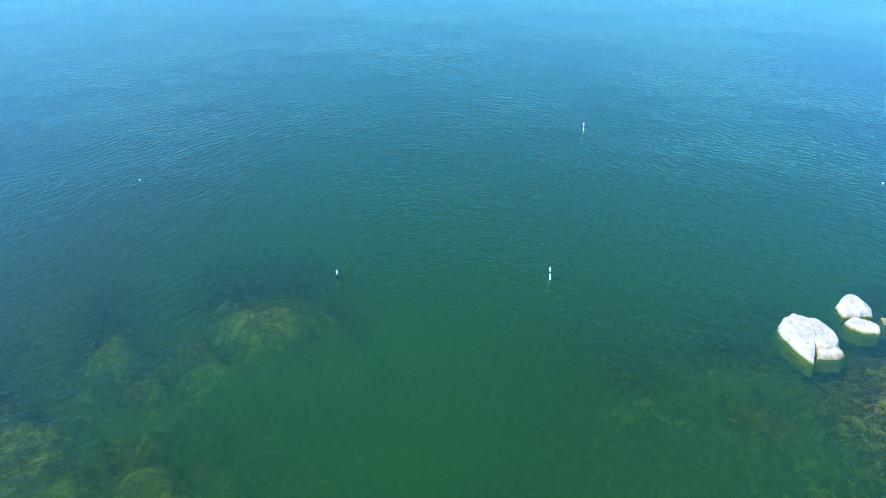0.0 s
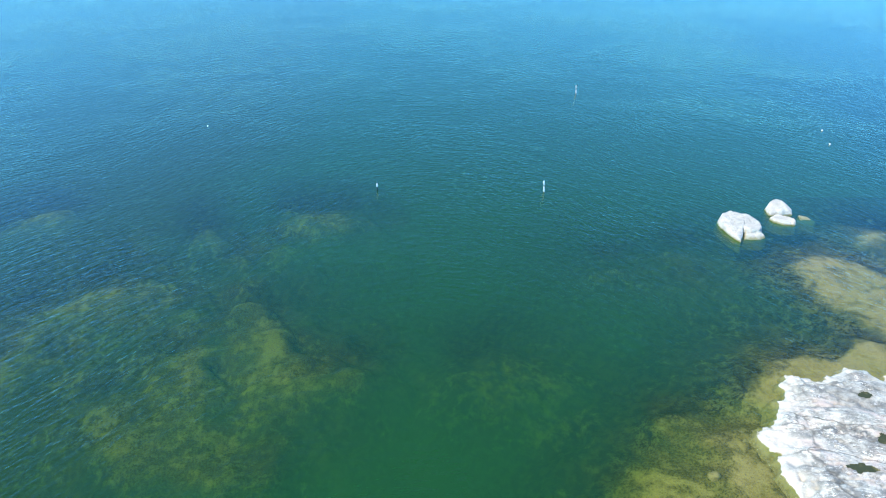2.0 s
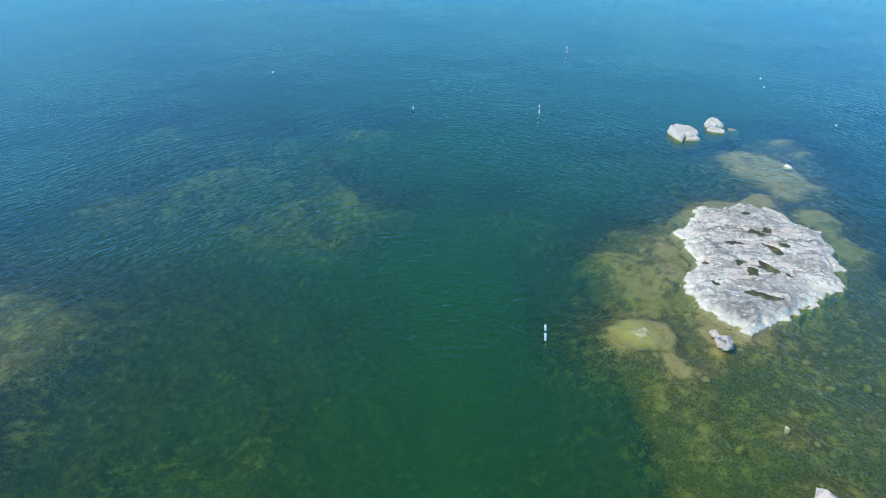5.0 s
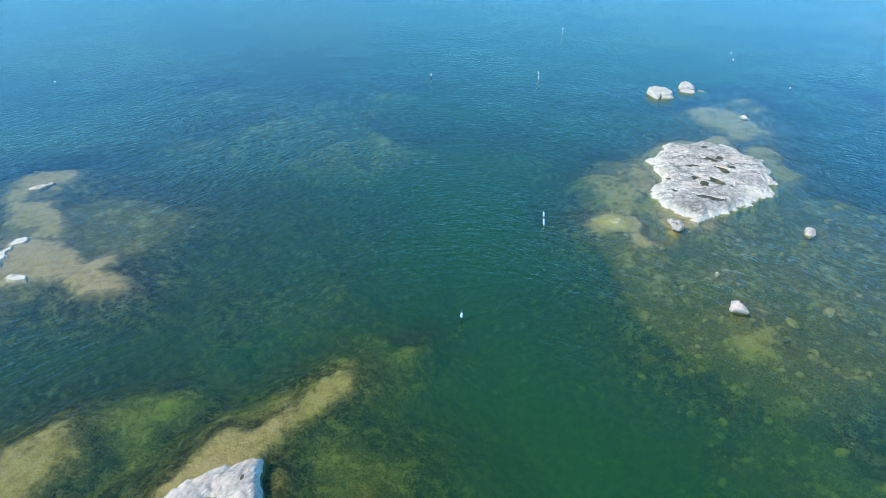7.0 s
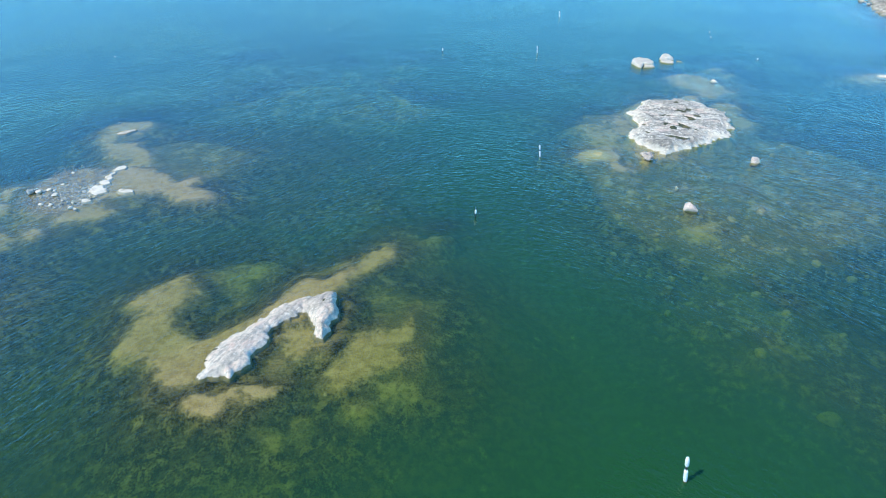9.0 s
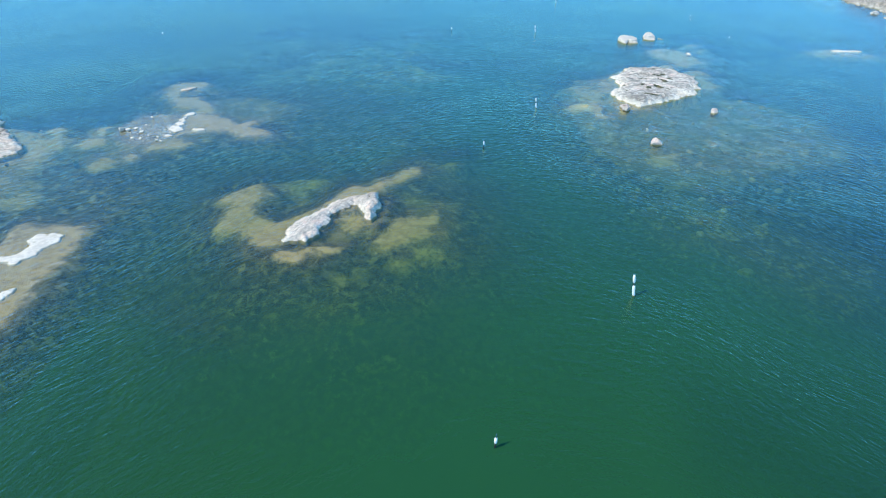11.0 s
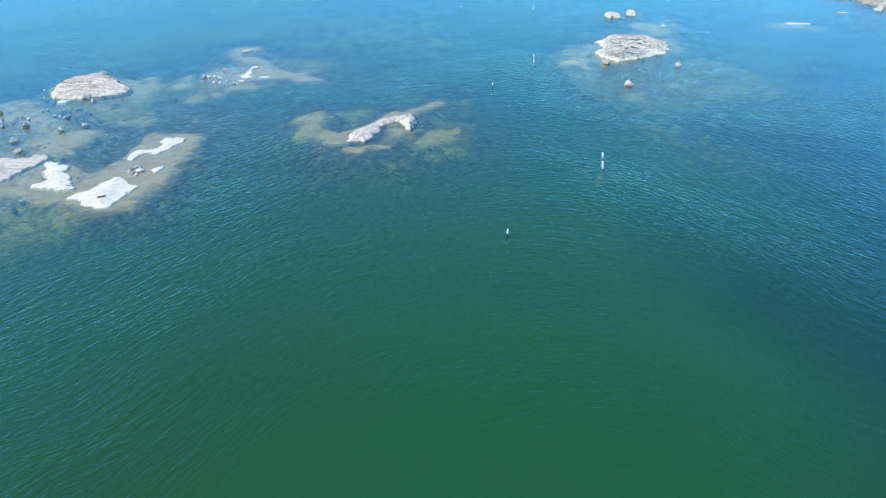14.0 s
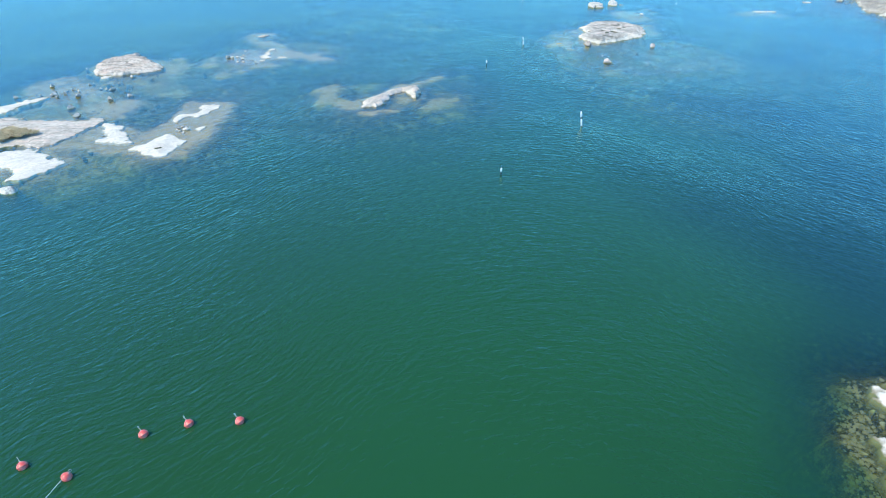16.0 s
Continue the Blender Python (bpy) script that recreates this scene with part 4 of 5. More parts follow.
islet("rock_islet", [(16.4, 7.9), (17.7, 8.8), (19.9, 11.3), (21.0, 12.8), (23.8, 12.6), (25.1, 13.8), (26.7, 13.3), (28.1, 12.6), (28.7, 10.2), (30.1, 8.3), (30.1, 5.5),
    (29.2, 2.8), (27.7, -0.8), (26.0, -1.2), (24.7, -3.0), (23.0, -3.5), (21.2, -4.4), (19.5, -5.3), (17.5, -6.1), (16.6, -4.8), (15.6, -2.4), (14.8, -0.7), (15.9, 1.1), (17.1, 3.0), (17.3, 5.3), (17.6, 6.8)],
    0.62, 0.085, GRANITE, 3, "bare grey-white banded granite islet with mossy pools", rise=0.8, rough=0.4, relief=1.2,
    pools=[(23.8, 7.3, 1.25, 0.72, 10), (21.3, 5.4, 1.50, 0.39, -8), (24.2, 4.5, 0.62, 0.91, 20), (25.5, 4.9, 0.56, 0.39, 0), (21.2, 1.4, 0.75, 1.43, 15), (22.7, 1.5, 1.19, 1.04, -30), (19.9, -2.1, 1.38, 0.65, -10),
           (24.7, 10.8, 0.62, 0.33, 0), (17.4, -0.6, 0.31, 0.39, 0), (20.4, 2.2, 0.62, 0.78, 0), (23.9, 0.8, 0.38, 0.65, 30), (17.7, 2.5, 0.50, 0.26, 0)], skirt=1.4)
islet("rock_islet", [(-23.5, -43.3), (-24.0, -41.5), (-22.9, -39.1), (-20.7, -37.1), (-20.3, -35.8), (-19.0, -34.8), (-16.2, -33.5), (-15.8, -34.9), (-15.6, -36.8), (-15.9, -39.5),
    (-16.8, -38.9), (-17.4, -37.5), (-17.9, -36.1), (-18.5, -36.7), (-20.1, -38.2), (-20.0, -39.7), (-20.8, -41.9), (-21.7, -43.1)],
    0.5, 0.07, HOOK, 40, "hook-shaped bleached granite islet in shallow water", rise=0.4, rough=0.26, lean=(0.075, -0.045), bands=60, relief=0.5, pools=[(-23.6, -41.7, 0.3, 0.2, 20), (-23.3, -40.6, 0.3, 0.15, 30), (-16.7, -35.5, 0.15, 0.4, 0)])
islet("rock_islet", [(-68.3, -28.2), (-69.7, -25.2), (-71.0, -21.7), (-70.8, -19.2), (-69.6, -17.2), (-67.4, -16.1), (-67.5, -14.5), (-66.8, -14.5), (-65.6, -16.7), (-63.5, -18.6), (-60.6, -21.5), (-58.7, -23.3), (-59.0, -24.9), (-60.2, -26.1), (-62.3, -26.9), (-63.7, -27.7), (-65.8, -28.5)],
    0.44, 0.1, PINK, 60, "low pinkish granite islet with fractured ledges", rise=0.45, rough=0.3, bands=10, relief=1.4, lean=(0.0, 0.015))
islet("rock_islet", [(-49.2, -58.4), (-48.6, -57.4), (-47.6, -56.5), (-47.5, -54.7), (-46.6, -53.5), (-45.4, -54.4), (-44.2, -55.5), (-43.5, -55.8), (-43.9, -57.3), (-44.1, -59.0), (-44.5, -60.2), (-45.1, -60.8), (-46.7, -60.1), (-48.0, -58.7)],
    0.2475, 0.1, PALE, 70, "flat white bleached granite slab in shallows", rise=1.0, rough=0.22, bands=35, pools=[(-45.7, -58.6, 0.45, 0.3, 20)], relief=0.4, grow=0.05, skirt=1.3)
islet("rock_islet", [(-47.5, -49.3), (-48.0, -47.3), (-47.7, -46.4), (-46.0, -46.4), (-45.6, -45.8), (-45.4, -44.2), (-46.1, -43.6), (-46.0, -42.7), (-43.9, -42.4), (-43.4, -43.5), (-43.9, -44.8), (-44.6, -46.3), (-45.0, -47.5), (-45.8, -47.0), (-46.9, -47.6), (-46.9, -49.3)],
    0.165, 0.1, PALE, 80, "narrow white bleached granite slab in shallows", rise=0.8, rough=0.22, bands=35, relief=0.4, grow=0.05, skirt=1.3)
islet("rock_islet", [(-43.6, -52.1), (-43.6, -51.0), (-42.7, -50.5), (-42.7, -51.3), (-43.0, -52.3)], 0.12, 0.08, PALE, 85, "small white rock patch awash in shallows", rise=0.5, rough=0.2, grow=0.0, skirt=1.3)
islet("rock_islet", [(-55.5, -51.4), (-55.6, -49.8), (-53.8, -51.2), (-53.2, -53.0), (-51.7, -53.9), (-51.4, -55.3), (-50.2, -56.5), (-52.6, -56.2), (-54.1, -55.8), (-53.5, -54.3), (-54.7, -52.8)],
    0.165, 0.1, PALE, 90, "ragged white bleached granite slab in shallows", rise=0.7, rough=0.4, bands=60, relief=0.4, grow=0.2, skirt=1.3)
long_islet = islet("rock_islet", [(-76, -47), (-71, -48.2), (-66.3, -49.0), (-60.5, -49.4), (-57.2, -47.9), (-57.3, -50.0), (-58.7, -55.5), (-59.8, -57.9), (-62.4, -56.8), (-65.0, -57.6), (-72, -59), (-77, -54)],
    0.2475, 0.13, PINK, 100, "long pale pinkish granite islet with a patch of dry grass", rise=1.8, bands=20, rough=0.45, relief=0.4, grow=0.2, skirt=1.3)
islet("rock_islet", [(-67, -61), (-62.6, -59.4), (-61.3, -58.5), (-58.3, -60.7), (-55.1, -62.1), (-55.4, -63.6), (-56.9, -66.8), (-58.7, -66.7), (-59.0, -64.4), (-60, -63.4), (-66, -63.5)],
    0.22, 0.11, PALE, 110, "low white granite spit running into the sea", rise=1.2, bands=35, rough=0.45, relief=0.4, grow=0.2, skirt=1.3)
islet("rock_islet", [(-76, -46), (-72.4, -41.9), (-69.6, -39.1), (-70.0, -40.6), (-71.2, -42.6), (-71.3, -45.0), (-72.5, -47)], 0.1375, 0.12, PALE, 120, "narrow white rock bar between shallows", rise=0.8, rough=0.45, relief=0.4, grow=0.2, skirt=1.3)
for seed, outline in (
        (130, [(-44.3, -16.8), (-44.5, -15.4), (-43.8, -15.3), (-43.1, -16.1), (-42.6, -16.3), (-42.6, -17.2), (-43.2, -17.9), (-43.8, -17.6)]),
        (135, [(-44.4, -14.7), (-44.1, -14.1), (-43.4, -14.1), (-43.0, -14.9), (-43.4, -15.2), (-44.0, -15.2)]),
        (131, [(-44.4, -13.5), (-44.3, -12.8), (-43.9, -12.6), (-43.5, -13.5), (-43.8, -13.9)]),
        (132, [(-44.6, -11.5), (-44.5, -10.5), (-43.3, -10.3), (-43.1, -10.9), (-43.7, -11.4)]),
        (134, [(-44.4, -12.5), (-43.9, -11.7), (-43.6, -12.2), (-44.1, -12.7)]),
        (136, [(-44.1, -19.0), (-44.1, -18.4), (-43.2, -18.5), (-43.2, -19.0)]),
        (133, [(-41.5, -16.7), (-41.4, -16.1), (-40.2, -16.2), (-40.0, -16.8), (-40.9, -17.2)])):
    islet("rock_islet", outline, 0.05, 0.06, PALE, seed, "thin white bleached rock slab just above the shallows", rise=0.3, rough=0.22, bands=35, relief=0.18, group="slabs of the shingle bank", skirt=1.5)
islet("rock_islet", [(-49.0, -1.0), (-48.2, 0.0), (-47.4, 0.9), (-47.0, 0.6), (-47.9, -0.6), (-48.6, -1.3)], 0.22, 0.07, HOOK, 139, "low pale rock ridge awash in sandy shallows", rise=0.4, rough=0.15)
islet("rock_islet", [(8.9, -5.5), (9.8, -5.0), (11.2, -4.9), (11.6, -5.7), (11.1, -6.5), (10.1, -6.9), (9.3, -6.5)], 0.05, 0.07, MOSSY, 141, "rounded rock awash, yellow-green with algae", rise=0.8, rough=0.25, relief=0.2, skirt=0.28, grow=-0.5)
islet("rock_islet", [(61.8, 26.5), (67.4, 26.7), (67.6, 25.6), (62.2, 25.4)], 0.1, 0.12, PALE, 143, "flat pale rock awash", rise=0.8, rough=0.2)
islet("rock_islet", [(80.2, 38.9), (82.2, 38.4), (82.0, 37.7), (80.1, 38.1)], 0.35, 0.12, PINK, 145, "small pinkish rock awash", rise=0.7, rough=0.2)

# ---- the shores ----
east_shore = islet("shore", [(90.8, 21.5), (88.9, 27), (91.4, 33), (95, 42), (93, 60), (95, 68), (91.5, 75), (94, 81), (101, 95), (118, 110), (160, 100), (160, 20), (110, 8)],
    2.6, 0.45, SHORE, 150, "rocky grey granite shore with boulders", "shore", rise=7.0, rough=1.2)
tagged(east_shore, kind="structure")
near_shore = islet("shore", [(15.0, -97.4), (14.5, -98.8), (14.8, -99.4), (13.1, -101.8), (12.4, -103), (11.3, -105.2), (10.6, -108), (12, -114), (28, -116), (32, -104), (22, -97), (17, -96.6)],
    1.2, 0.14, NEAR, 160, "pale granite shore with stones in brown shallows", "shore", rise=2.5, rough=0.45)
tagged(near_shore, kind="structure")


# ---- loose stones ----
def hull(bm, points, cuts, rough, seed):
    """Adds one angular block: the hull of some corners, its faces broken up."""
    made = [bm.verts.new(p) for p in points]
    bmesh.ops.convex_hull(bm, input=made)
    bmesh.ops.delete(bm, geom=[v for v in bm.verts if not v.link_faces], context="VERTS")
    bmesh.ops.bevel(bm, geom=bm.edges[:], offset=rough * 0.7, segments=1, affect="EDGES", clamp_overlap=True)
    bmesh.ops.triangulate(bm, faces=bm.faces[:])
    off = Vector((seed * 3.1, seed * 1.7, 0))
    for _ in range(cuts):
        bmesh.ops.subdivide_edges(bm, edges=[e for e in bm.edges if e.calc_length() > rough * 1.5], cuts=1)
        bmesh.ops.triangulate(bm, faces=bm.faces[:])
    for v in bm.verts:
        n = noise.noise(v.co * (0.25 / rough) + off) + 0.5 * noise.noise(v.co * (0.6 / rough) + off)
        v.co += v.normal * n * rough * 0.6 if v.normal.length > 0.5 else Vector((0, 0, 0))


def stone_mesh(seed, material, corners=13, cuts=0, rough=0.05, square=0.3):
    """A blocky, frost-split stone of about unit size."""
    rnd = random.Random(seed)
    bm = bmesh.new()
    points = []
    for _ in range(corners):
        v = Vector((rnd.gauss(0, 1), rnd.gauss(0, 1), rnd.gauss(0, 1))).normalized()
        big = max(abs(v.x), abs(v.y), abs(v.z))
        points.append(v.lerp(v / big, square) * rnd.uniform(0.40, 0.5))
    hull(bm, points, cuts, rough, seed)
    bm.normal_update()
    return mesh_of("stone", bm, material, cuts > 0)


STONES = [stone_mesh(s, STONE, 11 + s % 4) for s in range(8)]
PALE_STONES = [stone_mesh(s + 20, PALE, 10 + s % 4) for s in range(6)]
SUNK_STONES = [stone_mesh(s + 60, SUNK, 50, 1, 0.05, 0.0) for s in range(4)]
TAN_STONES = [stone_mesh(s + 80, TAN_SUNK, 60, 1, 0.05, 0.0) for s in range(4)]
SHORE_STONES = [stone_mesh(s + 90, SHORE_SUNK, 14) for s in range(6)]
BIG_STONES = [stone_mesh(s + 40, ROUND, 34, 2, 0.07, 0.0) for s in range(5)]


def stone_heap(name, meshes, places, label, least=-9.0):
    """Many stones, too many to count, joined into one mesh. places: x, y, size, turn."""
    cos, faces, n = [], [], 0
    for i, (x, y, size, turn) in enumerate(places):
        me = meshes[i % len(meshes)]
        co = np.empty(len(me.vertices) * 3)
        me.vertices.foreach_get("co", co)
        co = co.reshape(-1, 3) * (size * 1.15, size, size * 0.6)
        c, s = math.cos(radians(turn)), math.sin(radians(turn))
        z = max(least, float(bed(np.array([x]), np.array([y]))[0][0]))
        cos.append(np.stack([co[:, 0] * c - co[:, 1] * s + x, co[:, 0] * s + co[:, 1] * c + y, co[:, 2] + z + size * 0.18], 1))
        tri = np.empty(len(me.polygons) * 3, int)
        me.polygons.foreach_get("vertices", tri)  # stones are all triangles
        faces.append(tri.reshape(-1, 3) + n)
        n += len(co)
    me = bpy.data.meshes.new(name)
    me.from_pydata(np.concatenate(cos).tolist(), [], np.concatenate(faces).tolist())
    me.materials.append(meshes[0].materials[0])
    return tagged(new(name, me), label, "stones", kind="stuff")


def stone(mesh, x, y, size, turn, flat=0.75, sink=0.35, label="grey shore stone standing in shallow water", name="stone", group="", stretch=1.0, deep=False):
    z, _ = bed(np.array([x]), np.array([y]))
    base = float(z[0]) if deep else max(float(z[0]), -0.5)
    low = base + size * flat * (0.05 - sink)
    high = low + 0.9 * size * flat
    low = min(low, float(z[0]) - 0.05)  # it stands on the bottom
    ob = new(name, mesh)
    ob.matrix_world = pose(x, y, (low + high) / 2, 0, 0, turn) @ Matrix.Diagonal((size * stretch, size, (high - low) / 0.9, 1))
    return tagged(ob, label, "stone", group)


def sunken_boulder(x, y, size, top):
    """A rounded boulder that stands on the bottom and ends a given depth below the surface."""
    z, _ = bed(np.array([x]), np.array([y]))
    tall = max(top - float(z[0]) + 0.15, 0.5 * size)
    ob = new("boulder", TAN_STONES[int(abs(x * 5 + y)) % 4])
    ob.matrix_world = pose(x, y, top - tall / 2, 0, 0, x * 40) @ Matrix.Diagonal((size * 0.85, size * 0.65, tall / 0.9, 1))
    return tagged(ob, "silty tan boulder under water", "boulder", "sunken boulders")


# the split boulder pair in open water
def split_boulder(blocks, label, seed, foot=0.32):
    """Weathered blocks of one boulder, each given by its upper corners; each stands on a broader foot under water."""
    bm = bmesh.new()
    for i, corners in enumerate(blocks):
        mx, my = (sum(p[k] for p in corners) / len(corners) for k in (0, 1))
        points = list(corners)
        for x, y, z in corners:
            r = max(math.hypot(x - mx, y - my), 0.3)
            for reach, down in ((0.06, -0.12), (foot, -1.0)):
                points.append((x + (x - mx) / r * reach, y + (y - my) / r * reach, down))
        one = bmesh.new()
        hull(one, points, 4, 0.05, seed + i)
        for _ in range(3):  # worn round
            bmesh.ops.smooth_vert(one, verts=one.verts[:], factor=0.5, use_axis_x=True, use_axis_y=True, use_axis_z=True)
        one.normal_update()
        off = Vector((seed * 1.3, i * 4.1, 2.0))
        for v in one.verts:
            bed_plane = v.co.z * 2.6 + 0.35 * v.co.x - 0.5 * v.co.y
            n = 0.07 * noise.noise(v.co * 1.6 + off) + 0.045 * noise.noise(Vector((v.co.x * 1.2, v.co.y * 1.2, bed_plane * 1.5)) + off)
            crack = abs(noise.noise(v.co * 1.1 - off))
            n -= 0.07 * max(0.0, 1 - crack / 0.06)
            v.co += v.normal * (n + 0.02)
        me = mesh_of("block", one, BOULDER)
        bm.from_mesh(me)
        bpy.data.meshes.remove(me)
    mid = Vector(blocks[0][0])
    mid.z = 0
    bmesh.ops.translate(bm, verts=bm.verts, vec=-mid)
    ob = new("boulder", mesh_of("boulder", bm, BOULDER))
    ob.location = mid
    return tagged(ob, label, "boulder", "boulders in open water")


split_boulder([
    [(23.97, 32.95, 0.54), (24.32, 33.55, 0.68), (25.34, 34.18, 0.75), (26.3, 33.71, 0.68), (24.02, 32.16, 0.58), (24.24, 31.02, 0.48), (24.46, 30.03, 0.37), (24.72, 29.68, 0.14),
     (25.40, 31.29, 0.62), (25.95, 32.22, 0.70), (24.61, 31.79, 0.66)],
    [(25.58, 31.34, 0.60), (26.09, 30.98, 0.58), (26.76, 30.94, 0.49), (27.22, 31.46, 0.55), (27.38, 32.26, 0.56), (27.22, 33.08, 0.60), (26.76, 33.66, 0.66), (25.7, 33.7, 0.70), (25.1, 33.0, 0.68), (25.2, 32.2, 0.66)],
    [(25.22, 30.1, 0.02), (25.70, 30.9, 0.40), (25.9, 31.4, 0.5), (26.81, 31.2, 0.42), (27.14, 31.2, 0.25), (27.2, 30.5, -0.05), (26.7, 30.2, 0.02)]],
    "flat-topped white granite boulder split by a cleft", 3)
split_boulder([
    [(29.46, 34.61, 0.30), (29.66, 35.74, 0.50), (30.18, 35.9, 0.71), (30.46, 36.37, 0.85), (30.86, 36.47, 0.85), (31.15, 35.84, 0.77), (31.05, 34.99, 0.65), (30.36, 34.69, 0.50), (31.48, 34.7, 0.34), (31.8, 35.28, 0.37)]],
    "domed white granite boulder with a ledge", 8, 0.5)
split_boulder([
    [(29.2, 33.84, 0.25), (29.81, 34.25, 0.34), (30.71, 34.08, 0.35), (31.24, 33.34, 0.29), (30.95, 32.8, 0.19), (29.96, 32.86, 0.2), (29.34, 33.32, 0.24)]],
    "low white granite slab beside a domed boulder", 9)
split_boulder([
    [(32.0, 33.8, 0.0), (32.2, 34.5, 0.12), (32.7, 34.4, 0.08), (33.3, 33.8, -0.1), (33.0, 33.4, -0.15)]],
    "low algae-brown boulder just awash", 12)

# boulders south and east of the big islet
for x, y, size, turn, mesh in ((15.6, -7.4, 1.3, 120, 0), (27.6, -8.0, 1.25, 70, 1), (16.4, -19.6, 1.4, 130, 2), (15.45, -6.2, 0.75, 110, 3)):
    stone(BIG_STONES[mesh], x, y, size, turn, 0.95, 0.05, "rounded pinkish-white granite boulder in shallow water", "boulder", "boulders by the big islet", 1.15)
for x, y, size, turn in ((23.6, -1.6, 1.3, 20), (18.0, -5.7, 0.8, 70), (26.5, -0.2, 0.9, 130)):
    stone(PALE_STONES[int(turn) % 6], x, y, size, turn, 0.6, -0.25, "white rock block broken off the islet's rim", "rock_block", "blocks along the big islet's rim", 1.3)
stone(PALE_STONES[4], 34.4, 22.8, 1.0, 150, 0.4, -0.9, "flat white rock just above sandy shallows", "boulder", "boulders by the big islet", 1.5)
stone(PALE_STONES[0], 16.6, -14.7, 0.6, 20, 0.6, -0.6, "small white stone just above the water", group="boulders by the big islet")

# stones that lie under water
for x, y, size, top in SUNKEN:
    sunken_boulder(x, y, size, top)
rnd = random.Random(5)
stone_heap("sunken_stones", SUNK_STONES, [(rnd.uniform(9, 36), rnd.uniform(-32, -6), 0.18 + 0.5 * rnd.random() ** 2, rnd.uniform(0, 360)) for _ in range(170)], "scattered algae-covered olive stones under water")

# stones among the western islets
for x, y, size, turn in ((-71.5, -24.0, 1.6, 0), (-74.2, -39.1, 1.8, 40), (-71.6, -34.4, 1.6, 80), (-69.3, -38.0, 1.5, 10), (-65.3, -39.0, 1.6, 60), (-63.9, -43.7, 2.0, 20), (-61.5, -46.9, 2.1, 5),
        (-62.2, -35.2, 2.0, 33), (-59.9, -40.5, 1.8, 90), (-58.1, -38.1, 1.8, 15), (-61.9, -28.6, 1.7, 70), (-58.6, -29.4, 1.1, 0), (-60.3, -33.0, 0.9, 0), (-60.8, -35.4, 0.9, 25), (-52.5, -42.1, 1.0, 50), (-69.8, -27.5, 1.3, 15), (-69.1, -28.0, 1.2, 75), (-67.2, -29.4, 1.2, 40), (-64.0, -29.7, 0.8, 0), (-58.6, -27.1, 0.9, 60), (-69.4, -15.3, 1.1, 20), (-60.2, -17.5, 1.1, 0),
        (-56.6, -48.9, 1.2, 20), (-55.6, -48.4, 1.1, 65), (-53.6, -59.1, 1.3, 25), (-53.7, -60.4, 1.1, 75), (-51.2, -26.4, 1.2, 35), (-45.1, -51.5, 1.0, 10), (-50.1, -17.2, 1.4, 55)):
    stone(STONES[int(abs(x * 7 + turn)) % 8], x, y, size * 0.50, turn, 0.60, -0.62, group="stones among the western islets", stretch=1.25)
for _ in range(36):
    s = rnd.random()
    x, y = -60 - 13 * s + rnd.gauss(0, 1.6), -30.5 - 9 * s + rnd.gauss(0, 1.2)
    stone(STONES[rnd.randrange(8)], x, y, rnd.uniform(0.25, 0.6), rnd.uniform(0, 360), 0.6, -1.0, "small grey shore stone in shallow water", group="small stones among the western islets")
stone_heap("sunken_stones", SHORE_STONES, [(rnd.uniform(-62, -48), rnd.uniform(-54, -34), rnd.uniform(0.2, 0.5), rnd.uniform(0, 360)) for _ in range(90)], "scattered grey-brown stones under water among islets")

# broken bits along the rim of the big islet
rim = rounded([(16.4, 7.9), (17.3, 5.3), (17.1, 3.0), (14.8, -0.7), (15.6, -2.4), (16.6, -4.8), (17.5, -6.1), (19.5, -5.5), (23.0, -3.6), (26.0, -1.3), (27.9, -0.9), (29.3, 2.7)])
bits = []
for i in range(len(rim) - 1):
    for _ in range(3):
        u = rnd.random()
        bits.append((rim[i][0] * (1 - u) + rim[i + 1][0] * u + rnd.gauss(0, 0.25), rim[i][1] * (1 - u) + rim[i + 1][1] * u + rnd.gauss(0, 0.25) - 0.1, rnd.uniform(0.1, 0.28), rnd.uniform(0, 360)))
stone_heap("rock_fragments", PALE_STONES, bits, "white broken rock bits along the islet's rim", -0.12)

# the bank of loose white stones
white = []
for i in range(400):
    s, w = rnd.random() ** 2.1, rnd.random()
    x = (-43.4 * (1 - w) + -43.2 * w) * (1 - s) + (-50.6 * (1 - w) + -46.6 * w) * s + rnd.gauss(0, 0.45)
    y = (-14.3 * (1 - w) + -18.9 * w) * (1 - s) + (-15.5 * (1 - w) + -21.0 * w) * s + rnd.gauss(0, 0.45)
    size, turn = 0.17 + 0.27 * rnd.random() ** 2 * (1 - 0.4 * s), 38 + rnd.gauss(0, 18)
    if i % 2:
        white.append((x, y, size * 0.8, turn))
    else:
        stone(PALE_STONES[rnd.randrange(6)], x, y, size, turn, 0.34, -0.1, "small bleached white stone on a shingle bank", group="white stones of the shingle bank", stretch=2.0)
stone_heap("white_shingle", PALE_STONES, white, "small bleached white shingle on a low bank", -0.1)
shingle = []
for _ in range(900):
    s, w = rnd.random(), rnd.random()
    shingle.append((-51.2 + 6.6 * s + rnd.gauss(0, 0.6), -20.6 + 10.0 * w + 1.5 * (0.5 - s) + rnd.gauss(0, 0.6), 0.07 + 0.19 * rnd.random() ** 2, rnd.uniform(0, 360)))
stone_heap("shingle", SHORE_STONES, shingle, "grey-brown shingle awash on a low bank", -0.14)
